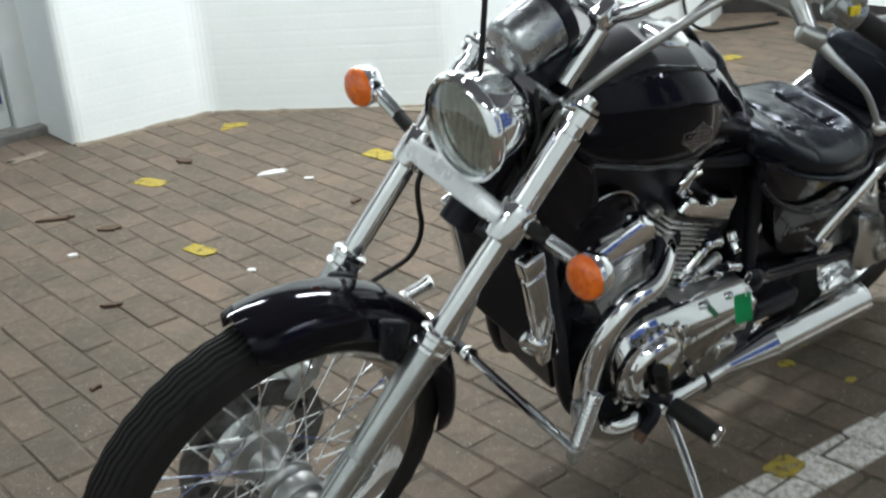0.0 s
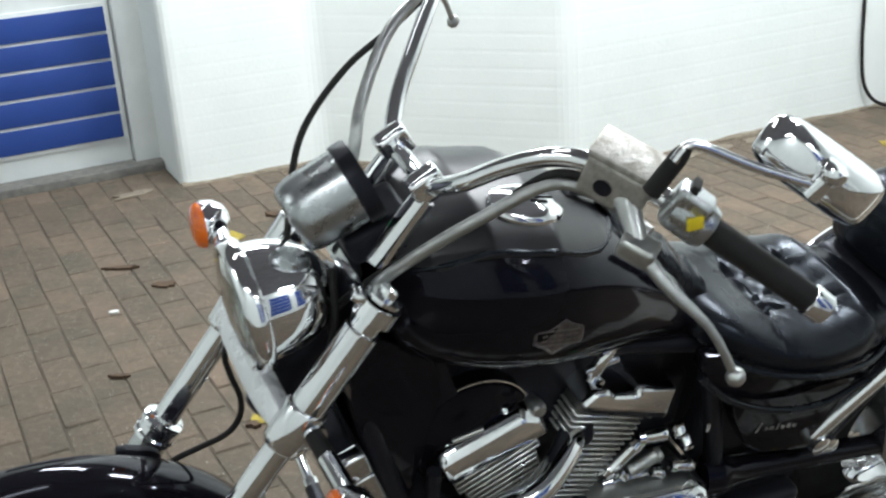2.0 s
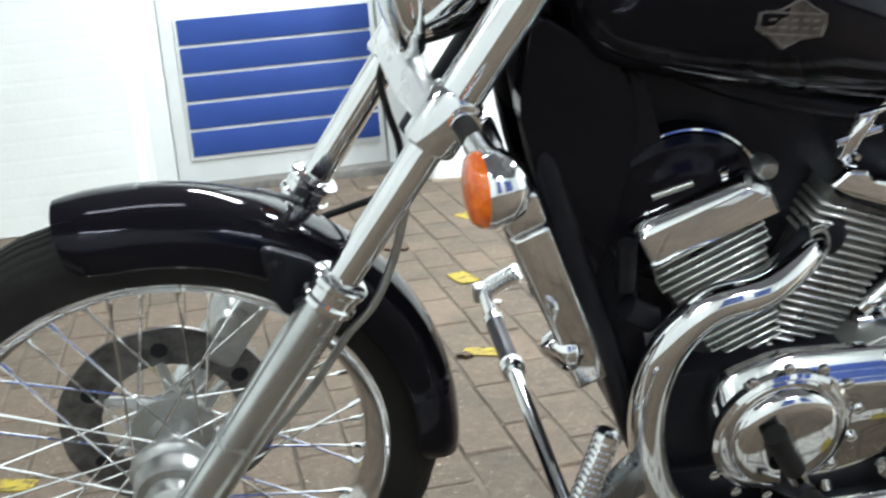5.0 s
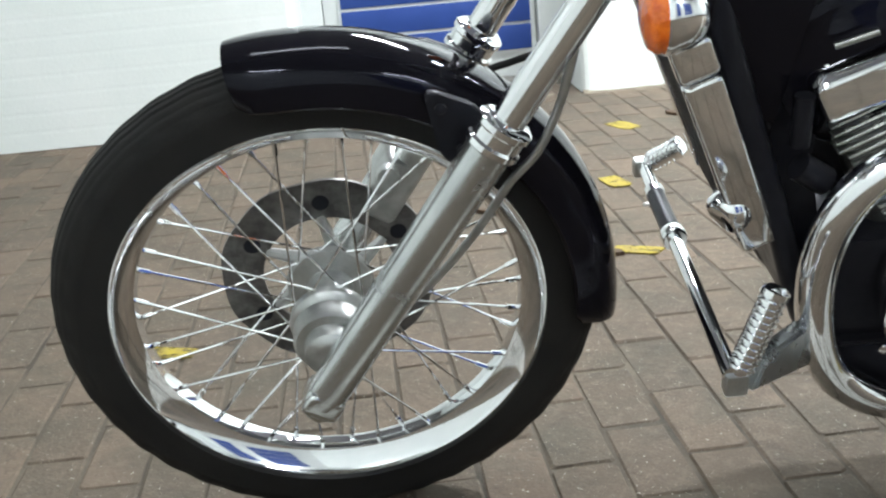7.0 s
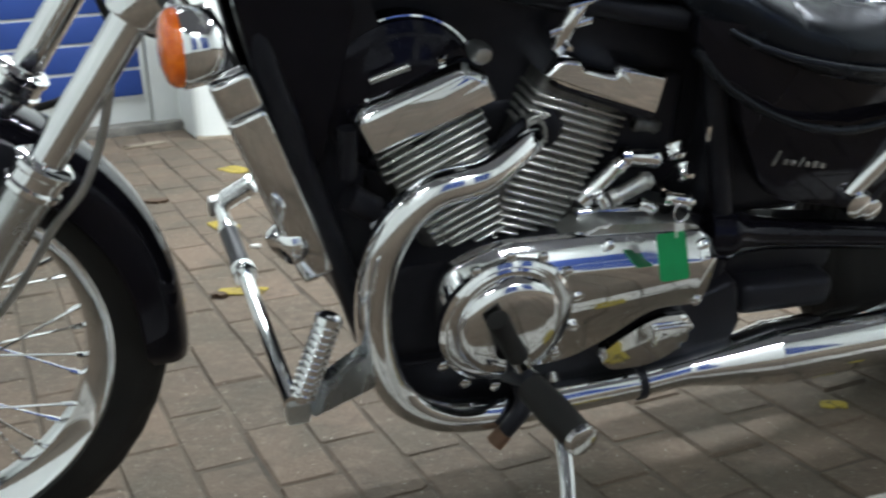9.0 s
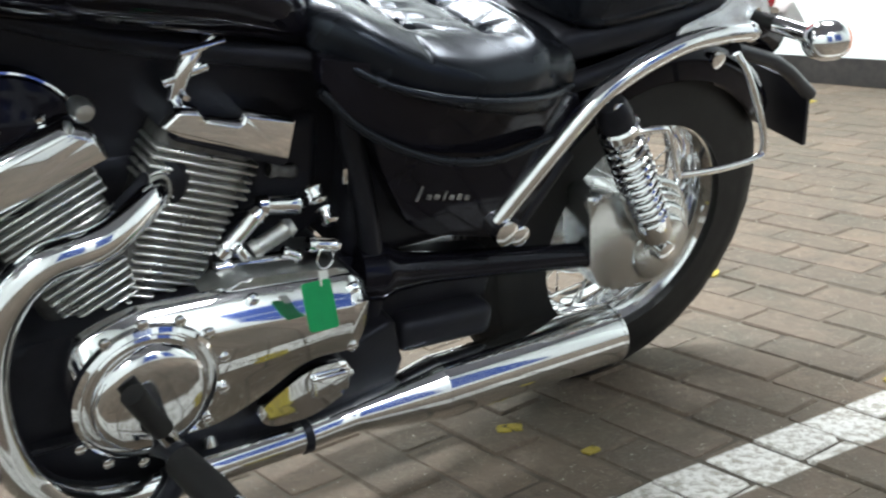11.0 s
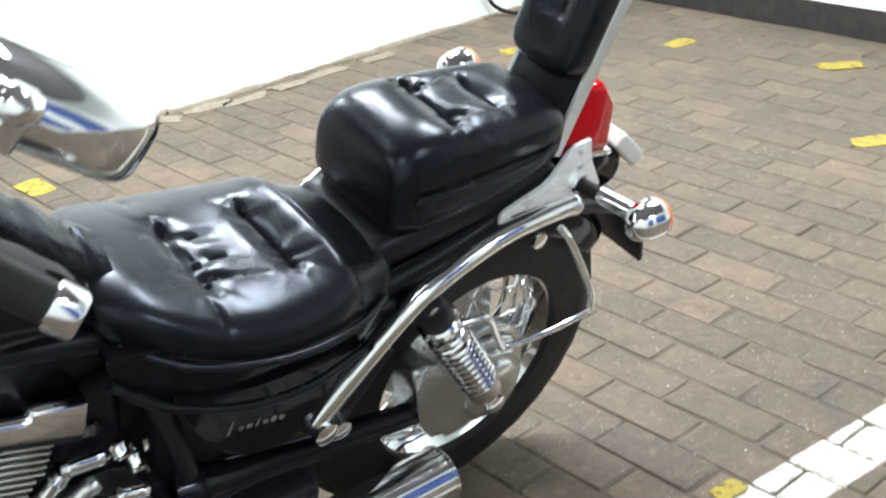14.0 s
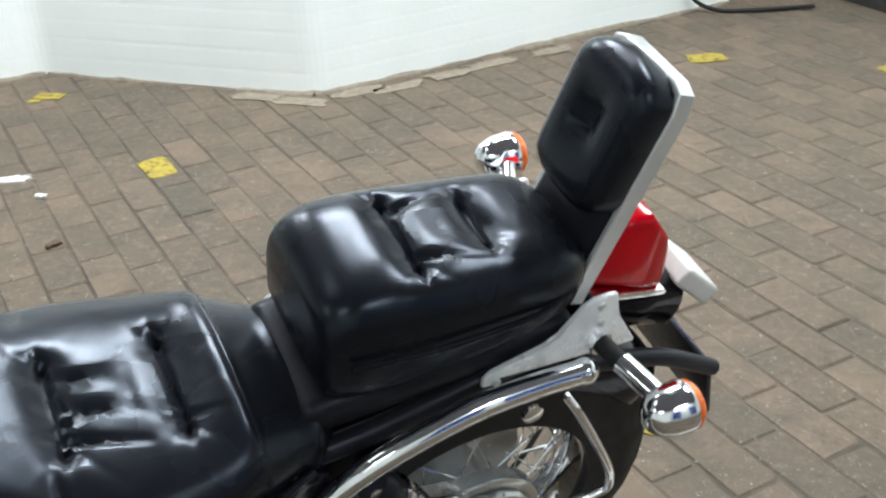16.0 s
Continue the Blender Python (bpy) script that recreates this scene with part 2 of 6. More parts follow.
def curve_points(points, steps=8):
    """A smooth line through the points (Catmull-Rom)."""
    pts = [Vector(p) for p in points]
    if len(pts) < 3 or steps < 2:
        return pts
    ext = [2 * pts[0] - pts[1], *pts, 2 * pts[-1] - pts[-2]]
    out = []
    for i in range(1, len(ext) - 2):
        a, b, c, d = ext[i - 1 : i + 3]
        for k in range(steps):
            t = k / steps
            out.append(0.5 * (2 * b + (c - a) * t + (2 * a - 5 * b + 4 * c - d) * t * t + (3 * b - a - 3 * c + d) * t**3))
    return out + [pts[-1]]


def skin(bm, rings, caps=True, closed=False):
    """Joins rings of points of equal count into a surface."""
    rows = [[bm.verts.new(p) for p in ring] for ring in rings]
    n = len(rows[0])
    pairs = list(zip(rows, rows[1:])) + ([(rows[-1], rows[0])] if closed else [])
    for a, b in pairs:
        for i in range(n):
            bm.faces.new((a[i], a[(i + 1) % n], b[(i + 1) % n], b[i]))
    if caps and not closed:
        bm.faces.new(rows[0][::-1])
        bm.faces.new(rows[-1])
    return rows


def tube(bm, points, radius, seg=14, steps=8, caps=True):
    """A round bar along a smooth line; radius is a number or one a point."""
    path = curve_points(points, steps)
    if isinstance(radius, (int, float)):
        radii = [radius] * len(path)
    else:
        radii = [float(r) for r in np.interp(np.linspace(0, len(radius) - 1, len(path)), range(len(radius)), radius)]
    side = None
    rings = []
    for i, p in enumerate(path):
        way = (path[min(i + 1, len(path) - 1)] - path[max(i - 1, 0)]).normalized()
        if side is None:
            side = way.orthogonal().normalized()
        side = (side - way * side.dot(way)).normalized()
        up = way.cross(side)
        rings.append([p + radii[i] * (math.cos(a) * side + math.sin(a) * up) for a in (2 * math.pi * k / seg for k in range(seg))])
    skin(bm, rings, caps)
    return bm


def lathe(bm, profile, origin, axis, seg=32, closed=False):
    """Turns a profile of (radius, height along the axis)."""
    axis = Vector(axis).normalized()
    side = axis.orthogonal().normalized()
    up = axis.cross(side)
    origin = Vector(origin)
    rings = [[origin + axis * h + max(r, 1e-4) * (math.cos(a) * side + math.sin(a) * up) for a in (2 * math.pi * k / seg for k in range(seg))] for r, h in profile]
    skin(bm, rings, caps=not closed, closed=closed)
    return bm


def slab(bm, outline, y0, y1, bevel=0.004, segments=2):
    """A plate: an outline of (x, z) drawn from y0 to y1, with rounded edges."""
    a = [bm.verts.new((x, y0, z)) for x, z in outline]
    b = [bm.verts.new((x, y1, z)) for x, z in outline]
    n = len(outline)
    faces = [bm.faces.new(a), bm.faces.new(b[::-1])]
    for i in range(n):
        faces.append(bm.faces.new((a[i], b[i], b[(i + 1) % n], a[(i + 1) % n])))
    if bevel:
        rim = [e for f in faces[:2] for e in f.edges]
        bmesh.ops.bevel(bm, geom=list(set(rim)), offset=bevel, segments=segments, affect="EDGES", profile=0.6)
    return bm


def dome(bm, outline, y0, steps):
    """A cover: an outline of (x, z) that draws in, by steps of (inset, y), towards its face, most along its upper edge."""
    n = len(outline)
    rings = [[(x, y0, z) for x, z in outline]]
    turn = sum(a[0] * b[1] - b[0] * a[1] for a, b in zip(outline, outline[1:] + outline[:1]))
    for inset, y in steps:
        ring = []
        for i in range(n):
            a, b = Vector(outline[i - 2]), Vector(outline[(i + 2) % n])
            way = (b - a).normalized()
            into = Vector((-way.y, way.x)) * (1 if turn > 0 else -1)
            p = Vector(outline[i]) + into * inset * (0.3 + 0.7 * max(0.0, -into.y))
            ring.append((p.x, y, p.y))
        rings.append(ring)
    skin(bm, rings)
    return bm


def block(bm, size, m=Matrix(), bevel=0.004, segments=2):
    """A box with rounded edges, at the pose m."""
    made = bmesh.ops.create_cube(bm, size=1.0, matrix=m @ Matrix.Diagonal((*size, 1)))
    if bevel:
        edges = list({e for v in made["verts"] for e in v.link_edges})
        bmesh.ops.bevel(bm, geom=edges, offset=bevel, segments=segments, affect="EDGES", profile=0.6)
    return bm


def rounded(points, radius, steps=4):
    """An outline with its corners rounded."""
    out = []
    n = len(points)
    for i in range(n):
        p, a, b = Vector(points[i]), Vector(points[i - 1]), Vector(points[(i + 1) % n])
        r = min(radius, (a - p).length * 0.45, (b - p).length * 0.45)
        s, e = p + (a - p).normalized() * r, p + (b - p).normalized() * r
        for k in range(steps + 1):
            t = k / steps
            out.append(tuple((1 - t) ** 2 * s + 2 * t * (1 - t) * p + t * t * e))
    return out


def aim(at, axis, up=(0, 0, 1)):
    """A pose at a place with its z along the axis."""
    q = Vector(axis).to_track_quat("Z", "Y")
    return Matrix.Translation(at) @ q.to_matrix().to_4x4()


def thing(name, label, category, m=Matrix(), group="", kind=""):
    ob = new(name)
    ob.empty_display_size = 0.1
    ob.matrix_world = m
    return tagged(ob, label, category, group, kind)


# ---- yard: walls, door, ceiling ----
WALL_TOP = 3.3


def wall_run(name, points, thick, z0=0.0, z1=WALL_TOP, label="", mat=None, rows=True):
    """A wall with a broken front line and a flat back, of painted brick courses that show faintly."""
    bm = bmesh.new()
    front = [Vector((x, y, 0)) for x, y in points]
    course = 0.075
    zs = [z0]
    while rows and zs[-1] + course < min(z1, 2.0):
        zs.append(zs[-1] + course)
    zs.append(z1)
    cols = []
    for i, p in enumerate(front):
        a = front[max(i - 1, 0)]
        b = front[min(i + 1, len(front) - 1)]
        way = (b - a).normalized()
        out = Vector((way.y, -way.x, 0))
        col = []
        for j, z in enumerate(zs):
            if 0 < j < len(zs) - 1:
                col += [(p + out * 0.0, z - 0.012), (p - out * 0.0004, z - 0.003), (p - out * 0.0004, z + 0.003), (p + out * 0.0, z + 0.012)]
            else:
                col.append((p, z))
        cols.append([bm.verts.new((q.x, q.y, z)) for q, z in col])
        cols[-1].append(bm.verts.new((p.x - out.x * thick, p.y - out.y * thick, z1)))
        cols[-1].append(bm.verts.new((p.x - out.x * thick, p.y - out.y * thick, z0)))
    n = len(cols[0])
    for a, b in zip(cols, cols[1:]):
        for i in range(n):
            bm.faces.new((a[i], a[(i + 1) % n], b[(i + 1) % n], b[i]))
    bm.faces.new(cols[0])
    bm.faces.new(cols[-1][::-1])
    return tagged(part(name, bm, mat or PAINTWALL, smooth=False), label, "wall", kind="structure")


def bent(points, cut):
    """Corners of a wall's front line, softened."""
    out = [points[0]]
    for a, p, b in zip(points, points[1:], points[2:]):
        a, p, b = Vector(a), Vector(p), Vector(b)
        for k in range(5):
            t = k / 4
            s, e = p + (a - p).normalized() * cut, p + (b - p).normalized() * cut
            out.append(tuple((1 - t) ** 2 * s + 2 * t * (1 - t) * p + t * t * e))
    return out + [points[-1]]


# corners of the yard, on the ground
JAMB_L, DOOR_A, DOOR_B, PILLAR, BEND_IN, BEND_OUT, WALL_END = (-2.738, 3.812), (-3.05, 4.23), (-2.16, 5.00), (-1.885, 4.672), (-1.35, 5.09), (-0.18, 4.945), (1.25, 6.21)
wall_run("wall_west", [(-5.2, 1.72), (-2.82, 3.740), JAMB_L, (-2.748, 3.86), DOOR_A], 0.3, label="white painted brick wall beside the door")
wall_run("wall_north", bent([DOOR_B, PILLAR, BEND_IN, BEND_OUT, WALL_END], 0.05) + [(1.37, 6.50)], 0.3, label="white painted brick wall that bends round the yard")
wall_run("wall_east", [(1.66, 6.345), (2.62, 5.217), (5.6, 1.72)], 0.25, z0=0.12, label="white painted wall on a dark tarred foot", rows=False)
wall_run("wall_foot", [(1.65, 6.34), (2.61, 5.212), (5.59, 1.715)], 0.25, z1=0.12, label="dark tarred foot of the white wall", mat=DARKGAP, rows=False)
# the shade in the gap between the walls, put in as colour
wall_run("wall_recess", [(1.33, 6.52), (1.78, 6.43)], 0.2, label="recess between two white walls, its shade painted dark", mat=DARKGAP, rows=False)
# out of view, added so the chrome has white to reflect
wall_run("wall_south", [(5.6, 1.72), (2.6, -1.3), (-1.8, -1.7), (-5.2, 1.72)], 0.3, label="unseen white wall added to close the yard", rows=False)

# ceiling out of view, added to shape bounce and reflections
bm = bmesh.new()
block(bm, (16, 16, 0.15), pose(0, 1.5, WALL_TOP + 0.078), bevel=0)
tagged(part("ceiling", bm, CEILING, smooth=False), "unseen grey ceiling added over the yard", "ceiling", kind="structure")
# casings for the added lamps, out of view with them
for lx, ly, power, turn in LAMPS:
    lamp_case = thing("ceiling_lamp", "long white lamp added out of view under the ceiling", "lamp", pose(lx, ly, WALL_TOP, 0, 0, turn), "tube lamps")
    bm = bmesh.new()
    block(bm, (1.26, 0.28, 0.03), pose(0, 0, -0.018), bevel=0.006)
    part("casing", bm, LAMPSKIN, lamp_case)

# the door with blue louvre panel
door_way = (Vector(DOOR_B) - Vector(DOOR_A))
DOOR_LONG = door_way.length
door_m = pose(*DOOR_A, 0, 0, 0, math.degrees(math.atan2(door_way.y, door_way.x)))
door = thing("door_1", "white door with a blue slatted lower panel", "door", door_m, kind="structure")


def door_box(name, x0, x1, z0, z1, y0, y1, mat, parent, bevel=0.004, label=""):
    bm = bmesh.new()
    block(bm, (x1 - x0, y1 - y0, z1 - z0), pose((x0 + x1) / 2, (y0 + y1) / 2, (z0 + z1) / 2), bevel=bevel)
    return part(name, bm, mat, parent, label)


DX0, DX1 = 0.10, DOOR_LONG - 0.12
door_box("door_frame", -0.02, DX0 - 0.004, 0.0, 2.12, -0.03, 0.09, DOORPAINT, door)
door_box("door_frame", DX1 + 0.004, DOOR_LONG + 0.02, 0.0, 2.12, -0.03, 0.09, DOORPAINT, door)
door_box("door_frame", -0.02, DOOR_LONG + 0.02, 2.124, 2.24, -0.03, 0.09, DOORPAINT, door)
PX0, PX1, PZ0, PZ1 = 0.178, 1.03, 0.152, 0.772
leaf = door_box("door_leaf", DX0, DX1, 0.035, 2.11, 0.02, 0.062, DOORPAINT, door)
louvre = door_box("louvre_panel", PX0 - 0.012, PX1 + 0.012, PZ0 - 0.012, PZ1 + 0.012, 0.008, 0.0245, DOORPAINT, door, 0.003)
step = (PZ1 - PZ0) / 5
for k in range(5):
    door_box("blue_slat", PX0, PX1, PZ0 + k * step + 0.007, PZ0 + (k + 1) * step - 0.007, 0.000, 0.0085, BLUE, louvre, 0.003, "blue painted slat")
door_box("door_window", PX0 - 0.01, PX1 + 0.01, 0.98, 1.90, 0.012, 0.0205, DARKGAP, door, 0.002, "dark glazed upper panel")
for x0, x1, z0, z1 in ((PX0 - 0.04, PX0 - 0.012, 0.95, 1.93), (PX1 + 0.012, PX1 + 0.04, 0.95, 1.93), (PX0 - 0.012, PX1 + 0.012, 0.95, 0.978), (PX0 - 0.012, PX1 + 0.012, 1.902, 1.93)):
    door_box("window_bead", x0, x1, z0, z1, 0.006, 0.0205, DOORPAINT, door, 0.003)
bm = bmesh.new()
block(bm, (DOOR_LONG + 0.04, 0.16, 0.05), pose(DOOR_LONG / 2, -0.03, 0.012), bevel=0.008)
part("threshold", bm, GREYSTONE, door, "dark grey stone sill")
bm = bmesh.new()
block(bm, (DOOR_LONG + 0.3, 0.1, WALL_TOP), pose(DOOR_LONG / 2, 0.16, WALL_TOP / 2), bevel=0)
part("wall_behind_door", bm, PAINTWALL, smooth=False)
bpy.data.objects["wall_behind_door"].matrix_world = door_m
tagged(bpy.data.objects["wall_behind_door"], "white wall above the door", "wall", kind="structure")

# an unseen door, added for the blue and white bands in the chrome
gate = thing("door_2", "unseen white door with blue slats, added for chrome reflections", "door", pose(5.36, 1.52, 0, 0, 0, 225.2), kind="structure")
door_box("door_leaf", 0.05, 4.2, 0.02, 2.75, -0.02, 0.025, DOORPAINT, gate)
for k in range(5):
    for j in range(2):
        door_box("blue_slat", 0.55 + 1.75 * j, 1.75 + 1.75 * j, 0.42 + 0.42 * k, 0.81 + 0.42 * k, -0.034, -0.022, BLUE, gate, 0.003, "blue painted slat")

# ---- the motorcycle, leaning on its side stand ----
# own axes: x towards the tail from the front axle, y towards its right side, z up along its middle plane
LEAN_M = Matrix.Translation((-0.478, 1.518, 0.0)) @ pose(0, 0, 0, 0, 0, 38.9) @ pose(0, 0, 0, 17.0, 0, 0)
bike = thing("motorcycle", "black and chrome cruiser motorcycle leaning on its side stand", "motorcycle", LEAN_M)
FORK = Vector((0.557, 0, 0.831))
AHEAD = Vector((-0.831, 0, 0.557))


def on_fork(z, y=0.0, ahead=0.0):
    """A place on the fork's line at a height, some way ahead of it."""
    return Vector((0.189 + (z - 0.660) * 0.670, y, z)) + AHEAD * ahead


def tyre(parent, cx, cz, r_out, r_in, half, waves, amp):
    """A tyre with a rounded crown and wavy tread grooves."""
    bm = bmesh.new()
    seg = 240
    prof = []
    crown = r_out - r_in
    for k in range(29):
        a = math.pi * (k / 28 - 0.5)
        y = half * math.sin(a) * (1.0 if abs(math.sin(a)) < 0.96 else 0.97)
        h = max(math.cos(a), 0.0) ** 0.62
        prof.append([y, r_in + crown * h, 0.0])
    fine = []
    for a, b in zip(prof, prof[1:]):
        fine += [a, [(a[0] + b[0]) / 2, (a[1] + b[1]) / 2, 0.0]]
    fine.append(prof[-1])
    tread = [p for p in fine if abs(p[0]) < half * 0.86 and p[1] > r_in + crown * 0.6]
    for i, p in enumerate(tread):
        p[2] = 1.0
        if i % 4 == 2:
            p[1] -= 0.0045
    rings = []
    for s in range(seg):
        t = 2 * math.pi * s / seg
        ring = []
        for y, r, w in fine:
            yy = y + w * amp * math.sin(waves * t) * (1 - abs(y) / half * 0.3)
            ring.append((cx + r * math.cos(t), yy, cz + r * math.sin(t)))
        rings.append(ring)
    skin(bm, rings, caps=False, closed=True)
    return part("tyre", bm, RUBBER, parent, "black rubber tyre with wavy grooves")


def rim(parent, cx, cz, r, half, depth):
    """A chromed rim with rolled edges and a well."""
    prof = [(r, -half), (r + 0.006, -half - 0.004), (r + 0.004, -half - 0.008), (r - 0.004, -half - 0.006), (r - 0.012, -half + 0.006), (r - depth, -half * 0.45), (r - depth - 0.003, 0), (r - depth, half * 0.45),
            (r - 0.012, half - 0.006), (r - 0.004, half + 0.006), (r + 0.004, half + 0.008), (r + 0.006, half + 0.004), (r, half), (r - 0.004, half * 0.8), (r - depth + 0.006, half * 0.4), (r - depth + 0.006, -half * 0.4), (r - 0.004, -half * 0.8)]
    bm = bmesh.new()
    lathe(bm, prof, (cx, 0, cz), (0, 1, 0), 96, closed=True)
    return part("rim", bm, CHROME, parent, "chrome wheel rim")


def spokes(parent, cx, cz, r0, r1, y0, count, tilt, first=0.0):
    """Crossed wire spokes from both hub flanges, each with its nipple."""
    for k in range(count):
        side = -1 if k % 2 else 1
        a = 2 * math.pi * (k + first) / count
        b = a + (tilt if (k // 2) % 2 else -tilt)
        p = Vector((cx + r0 * math.cos(b), side * y0, cz + r0 * math.sin(b)))
        q = Vector((cx + r1 * math.cos(a), side * 0.006, cz + r1 * math.sin(a)))
        bm = bmesh.new()
        tube(bm, [p, q], 0.0017, 6, 1)
        tube(bm, [q + (p - q).normalized() * 0.02, q], 0.0034, 6, 1)
        part("spoke", bm, CHROME, parent)


# front wheel
FC, FZ = -0.034, 0.360
wheel = new("front_wheel")
wheel.parent = bike
tyre(wheel, FC, FZ, 0.365, 0.288, 0.047, 40, 0.0017)
rim(wheel, FC, FZ, 0.290, 0.031, 0.032)
bm = bmesh.new()
lathe(bm, [(0.020, -0.075), (0.030, -0.072), (0.034, -0.060), (0.052, -0.052), (0.055, -0.046), (0.054, -0.040), (0.032, -0.034), (0.028, 0), (0.032, 0.030), (0.056, 0.038), (0.060, 0.046), (0.055, 0.052), (0.030, 0.06), (0.02, 0.075)], (FC, 0, FZ), (0, 1, 0), 36)
part("hub", bm, ALLOY, wheel, "cast alloy hub")
bm = bmesh.new()
lathe(bm, [(0.030, -0.098), (0.046, -0.094), (0.050, -0.086), (0.050, -0.066), (0.030, -0.064)], (FC, 0, FZ), (0, 1, 0), 36)
part("speedometer_drive", bm, ALLOY, wheel, "alloy speedometer drive on the hub")
bm = bmesh.new()
lathe(bm, [(0.012, -0.126), (0.026, -0.123), (0.034, -0.116), (0.036, -0.094), (0.028, -0.088)], (FC, 0, FZ), (0, 1, 0), 24)
part("axle_cap", bm, ALLOY, wheel)
spokes(wheel, FC, FZ, 0.050, 0.260, 0.044, 40, 0.95)
# brake disc with holes and its carrier, on the right
bm = bmesh.new()
n, holes = 144, 9
ro, ri = 0.150, 0.092
rows = []
for k in range(n):
    a = 2 * math.pi * k / n
    wave = 0.0015 * math.cos(9 * a)
    rows.append([(FC + r * math.cos(a), y, FZ + r * math.sin(a)) for r, y in ((ro + wave, 0.0665), (ro + wave, 0.0715), (ri, 0.0715), (ri, 0.0665))])
skin(bm, rows, caps=False, closed=True)
disc = part("brake_disc", bm, DISC, wheel, "steel brake disc")
for k in range(6):
    a = 2 * math.pi * k / 6 + 0.3
    bm = bmesh.new()
    p, q = Vector((math.cos(a), 0, math.sin(a))), Vector((math.cos(a + 0.25), 0, math.sin(a + 0.25)))
    tube(bm, [Vector((FC, 0.064, FZ)) + 0.045 * p, Vector((FC, 0.069, FZ)) + 0.094 * q], [0.011, 0.006], 8, 2)
    part("carrier_arm", bm, ALLOY, disc)
for k in range(6):
    a = 2 * math.pi * (k + 0.5) / 6
    bm = bmesh.new()
    lathe(bm, [(0.012, -0.0006), (0.012, 0.0)], (FC + 0.116 * math.cos(a), 0.0665, FZ + 0.116 * math.sin(a)), (0, 1, 0), 12)
    part("drilled_hole", bm, SATIN, disc)
bm = bmesh.new()
block(bm, (0.046, 0.062, 0.125), pose(0.074, 0.088, 0.494, 0, 34, 0), 0.014, 3)
block(bm, (0.034, 0.080, 0.060), pose(0.062, 0.090, 0.508, 0, 34, 0), 0.012, 3)
tube(bm, [(0.060, 0.05, 0.521), (0.060, 0.03, 0.523)], 0.015, 16, 1)
part("brake_caliper", bm, ALLOY, bike, "alloy brake caliper")

# front mudguard: an arched shell over the wheel
def guard(name, cx, cz, r, half, drop, a0, a1, n, parent, label, lip=0.0):
    bm = bmesh.new()
    rings = []
    for k in range(n + 1):
        f = k / n
        a = radians(a0 + (a1 - a0) * f)
        end = min(f, 1 - f) * n / 4.0
        pinch = 1.0 if end >= 1 else 0.80 + 0.20 * math.sqrt(max(0.0, 1 - (1 - end) ** 2))
        ring = []
        for inner in (0, 1):
            shape = []
            for j in range(13):
                s = -1 + 2 * j / 12
                e = abs(s)
                h = drop * pinch * (1 - math.sqrt(max(0.0, 1 - min(1.0, e * 0.97) ** 2))) / 0.757
                yy = half * math.sin(s * math.pi / 2) ** 1 if e < 1 else half * s
                rr = r - h - (0.004 if inner else 0.0) + lip * (1 - min(1.0, end)) * (1 - e)
                shape.append((cx + rr * math.cos(a), yy * (0.955 if inner else 1.0) * pinch, cz + rr * math.sin(a)))
            ring += shape if not inner else shape[::-1]
        rings.append(ring)
    skin(bm, rings)
    return part(name, bm, BLACK, parent, label)


guard("front_mudguard", FC, FZ, 0.388, 0.068, 0.062, 102.5, -7, 44, bike, "glossy black front mudguard", lip=0.004)
for s in (-1, 1):
    bm = bmesh.new()
    slab(bm, rounded([(0.108, 0.702), (0.180, 0.668), (0.162, 0.590), (0.126, 0.604)], 0.02), s * 0.068, s * 0.080, 0.004)
    part("mudguard_stay", bm, SATIN, bike)
    for bx, bz in ((0.128, 0.675), (0.150, 0.620)):
        bm = bmesh.new()
        lathe(bm, [(0.007, 0), (0.007, 0.003), (0.004, 0.005)], (bx, s * 0.080, bz), (0, s, 0), 12)
        part("bolt", bm, SATIN, bike)

